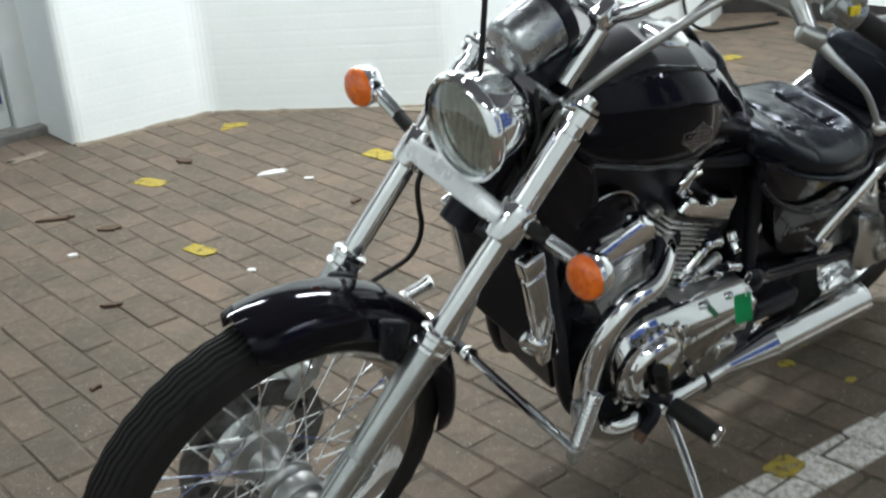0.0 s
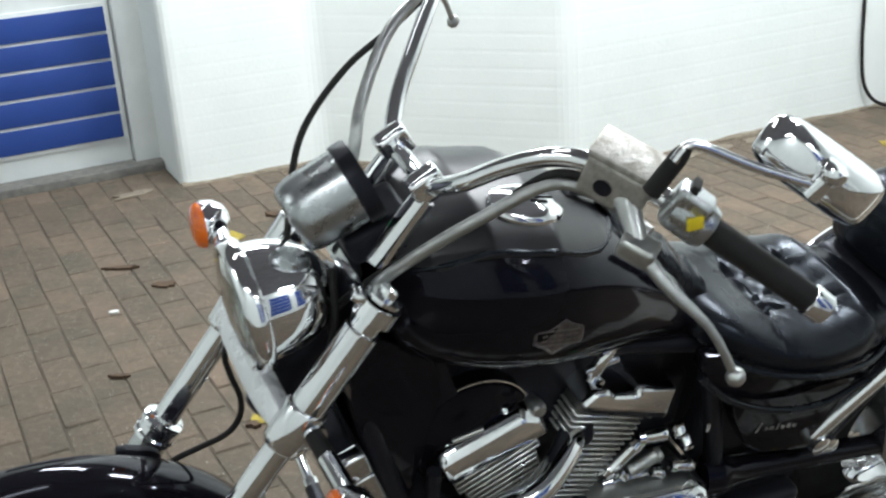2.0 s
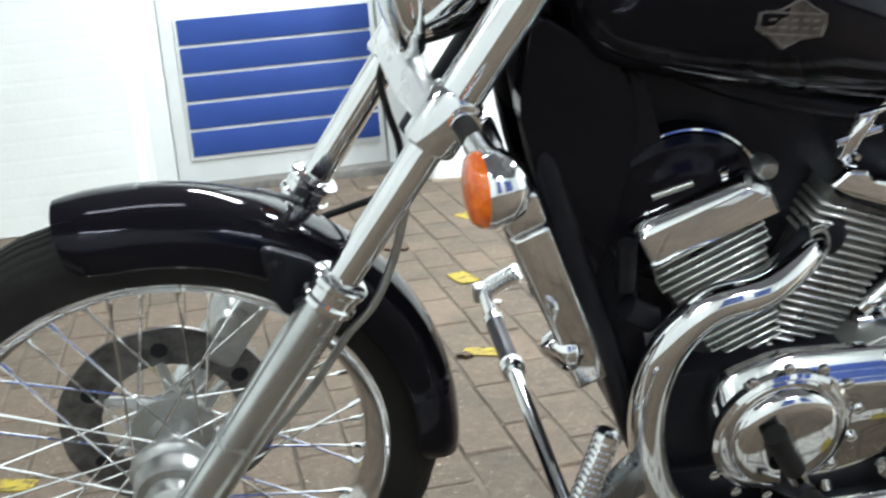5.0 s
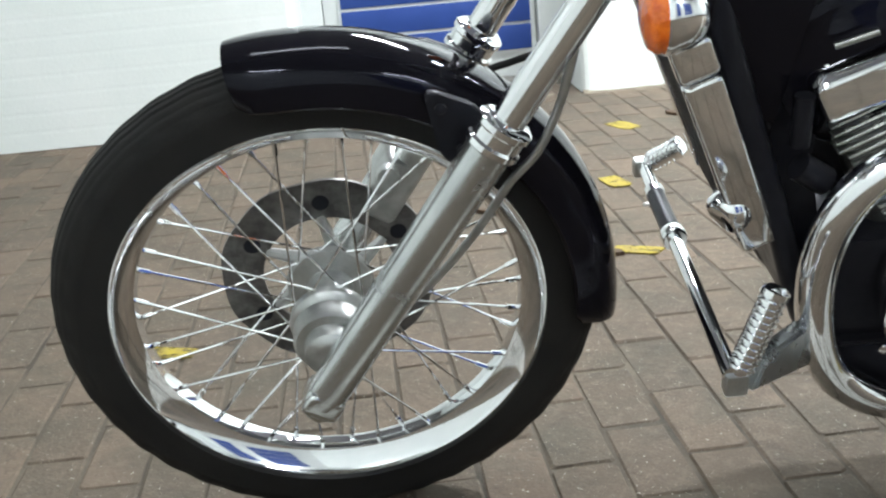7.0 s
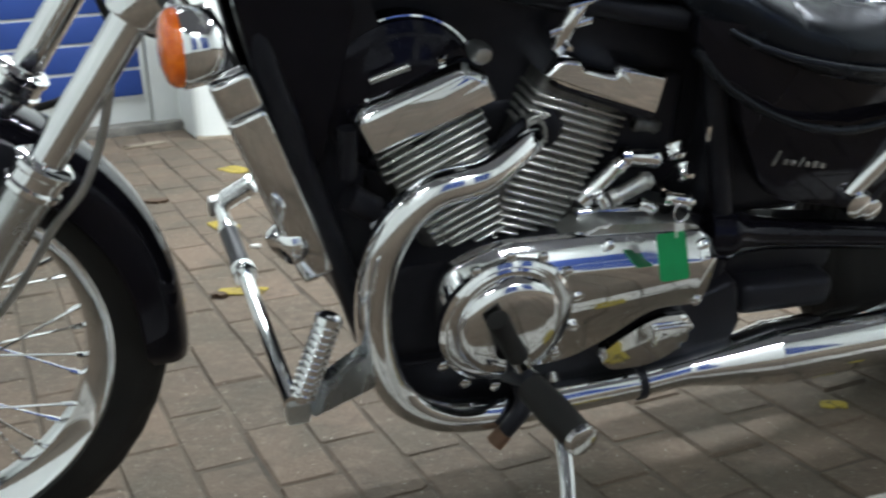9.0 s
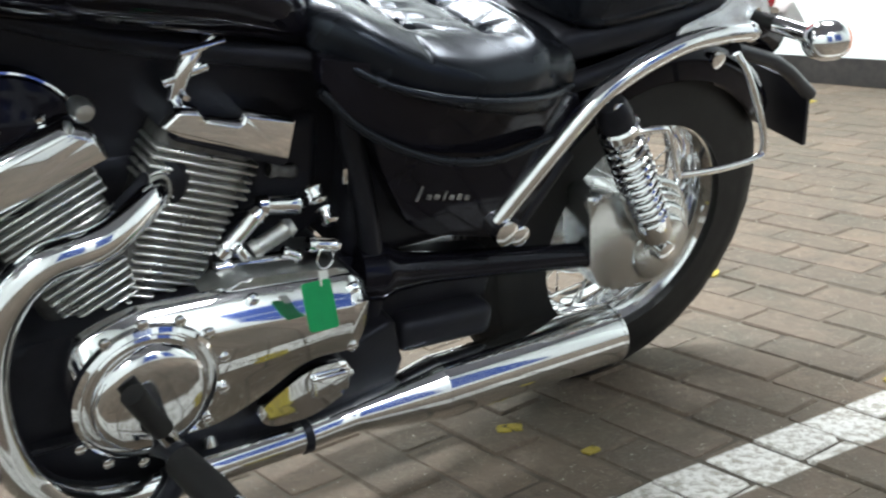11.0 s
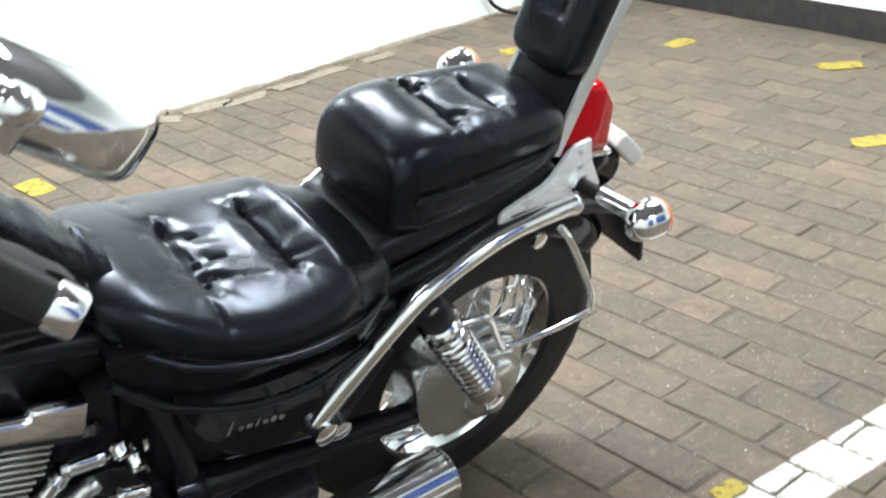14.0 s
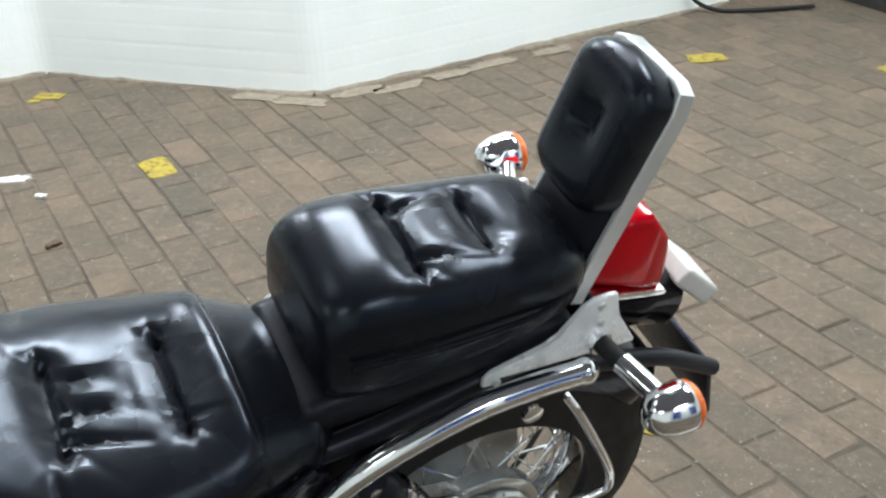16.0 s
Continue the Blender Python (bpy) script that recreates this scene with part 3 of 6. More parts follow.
# fork legs
for s in (-1, 1):
    leg = new("fork_leg")
    leg.parent = bike
    y = s * 0.128
    low, col, top = on_fork(0.280, y), on_fork(0.660, y), on_fork(1.025, y)
    bm = bmesh.new()
    tube(bm, [low, on_fork(0.31, y), on_fork(0.40, y), on_fork(0.635, y), on_fork(0.655, y)], [0.020, 0.027, 0.028, 0.028, 0.0285], 24, 4)
    part("lower_leg", bm, LEGPAINT, leg, "silver alloy lower fork leg")
    bm = bmesh.new()
    lathe(bm, [(0.030, -0.020), (0.034, -0.017), (0.034, -0.010), (0.031, -0.007), (0.031, 0.006), (0.034, 0.009), (0.034, 0.016), (0.028, 0.021)], col, FORK, 32)
    part("collar", bm, CHROME, leg, "chrome fork collar")
    bm = bmesh.new()
    tube(bm, [col, top], 0.0205, 24, 1)
    part("fork_tube", bm, CHROME, leg, "chrome fork tube")
    bm = bmesh.new()
    lathe(bm, [(0.020, -0.178), (0.0255, -0.176), (0.0255, 0.0), (0.022, 0.002)], on_fork(0.998, y), FORK, 28)
    lathe(bm, [(0.021, -0.036), (0.029, -0.034), (0.031, -0.030), (0.031, 0.030), (0.029, 0.034), (0.021, 0.036)], on_fork(0.858, y), FORK, 28)
    part("fork_cover", bm, CHROME, leg)
    bm = bmesh.new()
    lathe(bm, [(0.026, 0), (0.026, 0.006), (0.014, 0.008), (0.014, 0.018), (0.010, 0.021)], on_fork(1.040, y), FORK, 12)
    part("fork_cap", bm, CHROME, leg)
    bm = bmesh.new()
    lathe(bm, [(0.024, -0.014), (0.030, -0.012), (0.030, 0.012), (0.024, 0.014)], on_fork(1.026, y), FORK, 28)
    part("yoke_clamp", bm, CHROME, leg)
    bm = bmesh.new()
    block(bm, (0.05, 0.05, 0.035), aim(on_fork(0.30, y), FORK), 0.010, 3)
    part("axle_clamp", bm, LEGPAINT, leg)

# lower yoke with its cover bar, whitened for reflected light, upper yoke
def bar_on_fork(name, z, half, wide, thick, ahead, mat, label, bow=0.0):
    bm = bmesh.new()
    rings = []
    for k in range(25):
        y = -half + 2 * half * k / 24
        b = bow * (1 - (abs(y) / half) ** 3)
        c = on_fork(z, y, ahead + b)
        w = wide * (1 - 0.25 * (abs(y) / half) ** 4)
        ring = []
        for j in range(16):
            a = 2 * math.pi * j / 16
            ca, sa = math.cos(a), math.sin(a)
            e = 0.22
            px = math.copysign(abs(ca) ** e, ca) * thick / 2
            pz = math.copysign(abs(sa) ** e, sa) * w / 2
            ring.append(c + AHEAD * px + FORK * pz)
        rings.append(ring)
    skin(bm, rings)
    return part(name, bm, mat, bike, label)


bar_on_fork("lower_yoke", 0.858, 0.122, 0.038, 0.032, 0.018, YOKE, "satin lower yoke cover, reflection painted in as white", 0.008)
bar_on_fork("upper_yoke", 1.026, 0.118, 0.022, 0.046, -0.002, CHROME, "chrome upper yoke", -0.01)
for s in (-1, 1):
    bm = bmesh.new()
    block(bm, (0.034, 0.026, 0.014), aim(on_fork(1.032, s * 0.118, 0.028), FORK) @ pose(0, 0, 0, 0, 0, 20 * s), 0.006)
    part("yoke_ear", bm, CHROME, bike)
bm = bmesh.new()
tube(bm, [on_fork(0.80, 0, -0.045), on_fork(1.02, 0, -0.045)], 0.033, 20, 1)
part("steering_head", bm, SATIN, bike)
# the front end is turned a little to its left
STEER = Matrix.Translation(on_fork(0.80, 0, -0.045)) @ Matrix.Rotation(radians(1.0), 4, FORK) @ Matrix.Translation(-on_fork(0.80, 0, -0.045))

# front indicators
def indicator(x, y, z, s, way, r, stalk_from, parent_name, long=1.0):
    """A chrome bullet shell with an amber lens, on a stalk."""
    ind = new(parent_name)
    ind.parent = bike
    way = Vector((way, 0, 0))
    bm = bmesh.new()
    lathe(bm, [(0.001, -0.052 * long), (r * 0.45, -0.049 * long), (r * 0.75, -0.040 * long), (r * 0.95, -0.022 * long), (r, -0.004), (r * 1.02, 0.002), (r * 0.98, 0.006)], (x, y, z), way, 32)
    part("shell", bm, CHROME, ind, "chrome bullet shell")
    bm = bmesh.new()
    lathe(bm, [(r * 0.97, 0.004), (r * 0.95, 0.012), (r * 0.82, 0.018), (r * 0.5, 0.022), (0.001, 0.0235)], (x, y, z), way, 32)
    part("lens", bm, ORANGE, ind, "amber ribbed lens")
    bm = bmesh.new()
    a, b = Vector(stalk_from), Vector((x - way.x * 0.015, y - s * r * 0.6, z))
    tube(bm, [a, a.lerp(b, 0.45)], 0.0125, 14, 1)
    part("stalk_sleeve", bm, RUBBER, ind, "black rubber stalk sleeve")
    bm = bmesh.new()
    tube(bm, [a.lerp(b, 0.40), b], 0.0145, 16, 1)
    lathe(bm, [(0.017, -0.008), (0.017, 0.008)], a, b - a, 16)
    part("stalk", bm, CHROME, ind)
    return ind


for s in (-1, 1):
    indicator(0.326, s * 0.305, 0.879 + s * 0.013, s, -1, 0.0385, (0.338, s * 0.155, 0.864 + s * 0.004), "front_indicator", 0.75)

for ob in bike.children:
    if ob.name != "steering_head":
        ob.matrix_basis = STEER

# headlamp
head = new("headlamp")
head.parent = bike
HEAD_AT, HEAD_WAY = Vector((0.314, -0.018, 0.988)), Vector((-1, 0, -0.12))
bm = bmesh.new()
lathe(bm, [(0.004, -0.100), (0.028, -0.096), (0.049, -0.085), (0.065, -0.067), (0.075, -0.045), (0.0805, -0.020), (0.0825, 0.004), (0.0825, 0.0144)], HEAD_AT, HEAD_WAY, 48)
part("shell", bm, CHROME, head, "chrome headlamp shell")
bm = bmesh.new()
lathe(bm, [(0.0820, 0.0060), (0.0900, 0.0070), (0.0945, 0.0130), (0.0950, 0.0210), (0.0925, 0.0300), (0.0870, 0.0350), (0.0822, 0.0320), (0.0810, 0.0096)], HEAD_AT, HEAD_WAY, 56, closed=True)
part("lamp_ring", bm, CHROME, head, "chrome lamp ring")
bm = bmesh.new()
lathe(bm, [(0.0160, -0.0600), (0.0440, -0.0480), (0.0680, -0.0200), (0.0808, 0.0176), (0.0792, 0.0176), (0.0672, -0.0176), (0.0432, -0.0440), (0.0144, -0.0560)], HEAD_AT, HEAD_WAY, 48, closed=True)
part("reflector", bm, REFLECT, head)
bm = bmesh.new()
tube(bm, [HEAD_AT - HEAD_WAY * 0.06, HEAD_AT - HEAD_WAY * 0.01], [0.010, 0.009], 14, 1)
part("bulb", bm, WHITEPLASTIC, head)
bm = bmesh.new()
rings = []
for r, h in ((0.0820, 0.0208), (0.0820, 0.0272), (0.0720, 0.0344), (0.0480, 0.0416), (0.0240, 0.0448), (0.0016, 0.0456)):
    rings.append((r, h))
back = [(max(r - 0.003, 0.001), h - 0.006) for r, h in rings[1:]][::-1]
lathe(bm, rings + back, HEAD_AT, HEAD_WAY, 64)
lens = part("lamp_glass", bm, GLASS, head, "clear ribbed headlamp glass")
lens.visible_shadow = False
for k in range(9):
    y = -0.058 + 0.0145 * k
    bm = bmesh.new()
    hh = math.sqrt(max(0.0, 0.074**2 - y * y))
    pts = [HEAD_AT + HEAD_WAY.normalized() * (0.024 + 0.012 * (1 - ((y / 0.08) ** 2 + (z / 0.08) ** 2))) + Vector((0, y, z)) for z in (hh * (k2 - 4) / 4 for k2 in range(9))]
    tube(bm, pts, 0.0011, 6, 1)
    rib = part("lens_rib", bm, GLASS, lens)
    rib.visible_shadow = False

# speedometer
meter = new("speedometer")
meter.parent = bike
M_AT, M_WAY = Vector((0.408, -0.012, 1.125)), Vector((0.905, 0, 0.425)).normalized()
bm = bmesh.new()
lathe(bm, [(0.002, -0.054), (0.038, -0.052), (0.046, -0.048), (0.050, -0.040), (0.0525, -0.028), (0.0545, 0.048)], M_AT, M_WAY, 40)
part("cup", bm, BRUSHED, meter, "brushed grey metal instrument cup")
bm = bmesh.new()
lathe(bm, [(0.0545, 0.036), (0.057, 0.038), (0.0575, 0.054), (0.056, 0.060), (0.051, 0.058), (0.051, 0.040)], M_AT, M_WAY, 40, closed=True)
part("bezel", bm, SATIN, meter, "black bezel")
bm = bmesh.new()
lathe(bm, [(0.0515, 0.050), (0.001, 0.053)], M_AT, M_WAY, 32)
part("dial", bm, SATIN, meter)
bm = bmesh.new()
block(bm, (0.10, 0.085, 0.05), pose(0.478, 0, 1.065, 0, -20, 0), 0.012, 3)
part("ignition_housing", bm, SATIN, meter, "black housing under the instrument")
for k, (px, py, pz) in enumerate(((0.455, -0.03, 1.117), (0.455, 0.03, 1.117))):
    bm = bmesh.new()
    lathe(bm, [(0.006, 0), (0.006, 0.003), (0.003, 0.005)], (px + 0.02, py, pz - 0.02), M_WAY, 10)
    part("warning_lamp", bm, GREEN, meter, "small green warning lamp")

# handlebar
RAISED = Matrix.Translation((0.012, 0, 0.022))
bars = new("handlebar")
bars.parent = bike
bars.matrix_basis = RAISED
RISE = [(0.518, 0.0, 1.128), (0.520, 0.055, 1.128), (0.538, 0.11, 1.160), (0.573, 0.16, 1.208), (0.608, 0.210, 1.245), (0.640, 0.26, 1.257), (0.678, 0.31, 1.247), (0.720, 0.375, 1.223), (0.810, 0.456, 1.161)]
bm = bmesh.new()
tube(bm, [(x, -y, z) for x, y, z in RISE[::-1]] + RISE[1:], 0.0125, 18, 6)
part("bar_tube", bm, CHROME, bars, "chrome handlebar tube")
for s in (-1, 1):
    bm = bmesh.new()
    tube(bm, [on_fork(1.03, s * 0.055, -0.02), (0.516, s * 0.055, 1.108)], [0.020, 0.017], 18, 1)
    block(bm, (0.048, 0.030, 0.044), pose(0.519, s * 0.055, 1.128, 0, -30, 0), 0.009, 3)
    part("riser", bm, CHROME, bars, "chrome riser clamp")
    # grip with its chrome end
    g0, g1 = Vector((0.733, s * 0.385, 1.214)), Vector((0.812, s * 0.454, 1.161))
    way = (g1 - g0).normalized()
    g0 = g0 - way * 0.02
    bm = bmesh.new()
    tube(bm, [g0, g0 + way * 0.004, g1], [0.019, 0.0175, 0.0170], 22, 8)
    part("grip", bm, RUBBER, bars, "black rubber grip")
    bm = bmesh.new()
    lathe(bm, [(0.017, 0), (0.0195, 0.002), (0.0195, 0.022), (0.017, 0.026), (0.004, 0.027)], g1, way, 24)
    part("bar_end", bm, CHROME, bars, "chrome bar end")
    # switch housing
    c = g0 - way * 0.028
    bm = bmesh.new()
    lathe(bm, [(0.018, -0.027), (0.025, -0.024), (0.027, -0.01), (0.027, 0.018), (0.024, 0.026), (0.018, 0.028)], c, way, 20)
    block(bm, (0.034, 0.05, 0.046), aim(c + Vector((-0.006, 0, 0.012)), way), 0.007, 3)
    part("switch_housing", bm, BRUSHED, bars, "worn polished alloy switch housing")
    bm = bmesh.new()
    block(bm, (0.020, 0.014, 0.005), aim(c + Vector((-0.012, -0.026, 0.010)) if s < 0 else c + Vector((0.02, 0, 0.02)), (0, -1, 0.2) if s < 0 else (1, 0, 0)), 0.001)
    part("switch_button", bm, BUTTON, bars, "small yellow switch button")
    bm = bmesh.new()
    block(bm, (0.024, 0.012, 0.010), aim(c + Vector((0.0, 0, 0.040)), way), 0.003)
    part("dip_switch", bm, RUBBER, bars)
    # reservoir with its lid
    along = Vector((0.61, s * 0.75, -0.24)).normalized()
    lid_way = Vector((0.22, s * 0.42, 1))
    lid_up = (lid_way - along * lid_way.dot(along)).normalized()
    face = along.cross(lid_up) * -s
    rc = Vector((0.623, s * 0.299, 1.250)) + along * 0.006 - face * 0.027 + lid_up * 0.006
    m = Matrix.Translation(rc) @ Matrix((along, -face, lid_up)).transposed().to_4x4()
    bm = bmesh.new()
    block(bm, (0.078, 0.054, 0.056), m, 0.007, 3)
    part("reservoir", bm, RUSTED, bars, "stained alloy fluid reservoir")
    bm = bmesh.new()
    block(bm, (0.084, 0.058, 0.010), m @ pose(0, 0, 0.032), 0.004)
    part("reservoir_lid", bm, RUSTED, bars)
    bm = bmesh.new()
    lathe(bm, [(0.011, 0), (0.011, 0.0015), (0.007, 0.002)], rc + face * 0.0268 - along * 0.010 - lid_up * 0.004, face, 16)
    part("sight_glass", bm, SATIN, bars, "dark round sight glass")
    # lever
    pv = Vector((0.643, s * 0.352, 1.202))
    bm = bmesh.new()
    block(bm, (0.044, 0.034, 0.028), Matrix.Translation(pv) @ m.to_3x3().to_4x4(), 0.008, 3)
    tube(bm, [rc, pv], [0.018, 0.012], 12, 1)
    part("lever_bracket", bm, ALLOY, bars)
    bm = bmesh.new()
    tip = Vector((0.726, s * 0.464, 1.078))
    tube(bm, [pv, pv.lerp(tip, 0.25) + Vector((-0.004, s * 0.016, 0.004)), pv.lerp(tip, 0.6) + Vector((0.004, s * 0.018, 0.008)), tip], [0.0105, 0.0075, 0.0050, 0.0050], 14, 8)
    bmesh.ops.create_icosphere(bm, subdivisions=3, radius=0.0115, matrix=Matrix.Translation(tip))
    part("lever", bm, ALLOY, bars, "alloy hand lever with a ball end")
    # mirror
    mirror = new("mirror")
    mirror.parent = bike
    mirror.matrix_basis = RAISED
    bm = bmesh.new()
    st = Vector((0.640, s * 0.358, 1.282))
    knee = Vector((0.666, s * 0.370, 1.342))
    kn = Vector((0.808, s * 0.424, 1.294))
    tube(bm, [knee - Vector((0.014, 0, 0.016)), knee, knee + Vector((0.02, s * 0.006, -0.003)), knee.lerp(kn, 0.5), kn], 0.0058, 12, 6)
    part("stem", bm, CHROME, mirror, "chrome mirror stem")
    bm = bmesh.new()
    tube(bm, [st, st.lerp(knee, 0.75), knee], [0.011, 0.0105, 0.0065], 14, 4)
    part("stem_sleeve", bm, RUBBER, mirror, "dark sleeve at the foot of the stem")
    bm = bmesh.new()
    lathe(bm, [(0.004, -0.016), (0.0125, -0.013), (0.0125, 0.012), (0.015, 0.014), (0.017, 0.020), (0.017, 0.026), (0.014, 0.031), (0.004, 0.034)], kn, (0.45, s * 0.25, 0.85), 20)
    part("knuckle", bm, CHROME, mirror, "chrome ball joint")
    ctr = Vector((0.845, s * 0.386, 1.283))
    e1 = Vector((0.79, s * 0.20, -0.57)).normalized()
    e3 = Vector((0.50, s * 0.02, 0.86))
    e3 = (e3 - e1 * e3.dot(e1)).normalized()
    e0 = e1.cross(e3)
    e0 = -e0 if e0.y * s > 0 else e0
    mm = Matrix.Translation(ctr) @ Matrix((e0, e1, e3)).transposed().to_4x4()
    bm = bmesh.new()
    rings = []
    for h, k in ((-0.050, 0.05), (-0.044, 0.45), (-0.030, 0.75), (-0.012, 0.94), (0.004, 1.0), (0.009, 0.985), (0.009, 0.90)):
        ring = []
        for j in range(32):
            a = 2 * math.pi * j / 32
            ca, sa = math.cos(a), math.sin(a)
            ring.append(mm @ Vector((h, k * 0.094 * math.copysign(abs(ca) ** 0.45, ca), k * 0.036 * math.copysign(abs(sa) ** 0.45, sa) * (1 + 0.10 * ca))))
        rings.append(ring)
    skin(bm, rings, caps=True)
    part("mirror_shell", bm, CHROME, mirror, "chrome mirror shell")
    bm = bmesh.new()
    glass = []
    for h, k in ((0.0070, 0.93), (0.0105, 0.93), (0.0105, 0.02)):
        glass.append([mm @ Vector((h, k * 0.094 * math.copysign(abs(math.cos(a)) ** 0.45, math.cos(a)), k * 0.036 * math.copysign(abs(math.sin(a)) ** 0.45, math.sin(a)) * (1 + 0.10 * math.cos(a)))) for a in (2 * math.pi * j / 32 for j in range(32))])
    skin(bm, glass)
    part("mirror_glass", bm, MIRROR, mirror)

# the bar's right half is swept further back
for top in [bars] + [ob for ob in bike.children if ob.name.startswith("mirror")]:
    for ob in top.children:
        for v in ob.data.vertices:
            v.co.x += 0.19 * max(0.0, v.co.y - 0.07)

# cables
for pts, r, mat in (
    ([(0.667, -0.30, 1.254), (0.617, -0.225, 1.254), (0.547, -0.18, 1.175), (0.467, -0.105, 1.07), (0.40, -0.06, 0.97), (0.43, -0.04, 0.86)], 0.0055, RUBBER),
    ([(0.680, -0.335, 1.227), (0.652, -0.275, 1.244), (0.612, -0.225, 1.240), (0.545, -0.190, 1.185), (0.48, -0.140, 1.105), (0.44, -0.09, 1.02), (0.42, -0.07, 0.93)], 0.0085, ALLOY),
    ([(0.670, 0.250, 1.272), (0.590, 0.215, 1.236), (0.510, 0.180, 1.206), (0.435, 0.130, 1.162), (0.397, 0.085, 1.120), (0.375, 0.05, 1.03)], 0.005, RUBBER),
    ([(0.660, 0.255, 1.270), (0.582, 0.205, 1.238), (0.522, 0.150, 1.170), (0.490, 0.100, 1.115), (0.45, 0.06, 0.97)], 0.009, ALLOY),
    ([(0.40, -0.06, 1.05), (0.395, -0.085, 0.97), (0.375, -0.07, 0.88), (0.33, -0.05, 0.80)], 0.005, RUBBER),
    ([(0.31, 0.075, 0.88), (0.283, 0.068, 0.836), (0.289, 0.068, 0.788), (0.302, 0.068, 0.737), (0.298, 0.068, 0.697), (0.276, 0.068, 0.669), (0.230, 0.068, 0.655), (0.186, 0.068, 0.640), (0.10, 0.082, 0.575), (0.075, 0.095, 0.53)], 0.0048, RUBBER),
):
    bm = bmesh.new()
    tube(bm, pts, r, 10, 8)
    part("cable", bm, mat, bike, "black cable")
bm = bmesh.new()
tube(bm, [(0.315, -0.095, 0.84), (0.285, -0.125, 0.785), (0.272, -0.130, 0.735), (0.258, -0.130, 0.685), (0.234, -0.130, 0.633), (0.200, -0.122, 0.588), (0.160, -0.106, 0.516), (0.105, -0.10, 0.447), (0.057, -0.098, 0.405), (0.0, -0.09, 0.375)], 0.0052, 10, 8)
part("speedometer_cable", bm, ALLOY, bike, "grey sheathed speedometer cable")


# tank: rings across the bike, from its nose to its tail
def tank_ring(x, zt, zb, half, flat, n=40):
    """A ring of the tank: flat-shouldered top, bulged sides, open tunnel line below."""
    ring = []
    zc = zb + (zt - zb) * 0.40
    for k in range(n):
        a = 2 * math.pi * k / n
        ca, sa = math.cos(a), math.sin(a)
        if sa >= 0:
            y = half * math.copysign(abs(ca) ** flat, ca)
            z = zc + (zt - zc) * abs(sa) ** 0.92
        else:
            y = half * math.copysign(abs(ca) ** 0.40, ca) * (1 - 0.10 * abs(sa))
            z = zc - (zc - zb) * abs(sa) ** 0.80
        ring.append((x, y, z))
    return ring


def spline_table(rows, n):
    pts = curve_points([r[:3] for r in rows], 12)
    pts2 = curve_points([(*r[3:], 0)[:3] for r in rows], 12)
    at = [(len(pts) - 1) * k / (n - 1) for k in range(n)]
    out = []
    for a in at:
        i = min(int(a), len(pts) - 2)
        f = a - i
        out.append((*pts[i].lerp(pts[i + 1], f), *pts2[i].lerp(pts2[i + 1], f)))
    return out


# x, top, bottom, half width, flatness of the shoulder
TANK = [(0.462, 1.020, 0.930, 0.050, 0.8), (0.475, 1.052, 0.905, 0.095, 0.75), (0.520, 1.095, 0.878, 0.142, 0.72), (0.600, 1.110, 0.858, 0.178, 0.72), (0.700, 1.090, 0.836, 0.184, 0.74),
        (0.800, 1.036, 0.812, 0.158, 0.76), (0.900, 0.958, 0.790, 0.126, 0.8), (0.970, 0.893, 0.770, 0.105, 0.85), (1.015, 0.838, 0.752, 0.080, 0.88), (1.032, 0.802, 0.755, 0.050, 0.9)]
bm = bmesh.new()
skin(bm, [tank_ring(*row[:5]) for row in spline_table(TANK, 56)])
tank = part("fuel_tank", bm, BLACK, bike, "glossy black teardrop fuel tank")


def tank_top(x):
    return float(np.interp(x, [r[0] for r in TANK], [r[1] for r in TANK]))


def tank_z(x, y):
    """Height of the tank's upper surface."""
    zt, zb, half, flat = (float(np.interp(x, [r[0] for r in TANK], [r[k] for r in TANK])) for k in (1, 2, 3, 4))
    zc = zb + (zt - zb) * 0.40
    ca = min(1.0, abs(y) / half) ** (1 / flat)
    return zc + (zt - zc) * math.sqrt(1 - ca * ca) ** 0.92


# leather bib over the tank, with a rolled edge, an opening for the filler and a stitched hem
bib = new("tank_bib")
bib.parent = bike
BIB_EDGE = [(0.488, 0.075), (0.50, 0.100), (0.53, 0.121), (0.56, 0.128), (0.60, 0.137), (0.65, 0.140), (0.69, 0.141), (0.74, 0.133), (0.78, 0.116), (0.81, 0.088), (0.835, 0.050), (0.842, 0.030)]
bm = bmesh.new()
rings = []
for k in range(61):
    x = 0.488 + 0.354 * k / 60
    w = float(np.interp(x, [p[0] for p in BIB_EDGE], [p[1] for p in BIB_EDGE]))
    over, under = [], []
    for j in range(41):
        v = -1 + j / 20
        y = w * math.sin(v * math.pi / 2)
        z = tank_z(x, y)
        rise = 0.0055 * min(1.0, (1 - abs(v)) * 9) ** 0.5
        over.append((x, y * (1 + 0.02 * min(1.0, rise * 200)), z + rise))
        under.append((x, y, z - 0.006))
    rings.append(over + under[::-1])
skin(bm, rings)
part("bib_panel", bm, BIB, bib, "satin black leather bib over the tank")
for s in (-1, 1):
    bm = bmesh.new()
    hem = curve_points([(x, s * (w - 0.004), tank_z(x, w - 0.004) + 0.004) for x, w in BIB_EDGE[1:]], 6)
    tube(bm, hem, 0.0042, 8, 1)
    part("bib_hem", bm, LEATHER, bib)

# chrome filler flap that shows through the bib
bm = bmesh.new()
rings = []
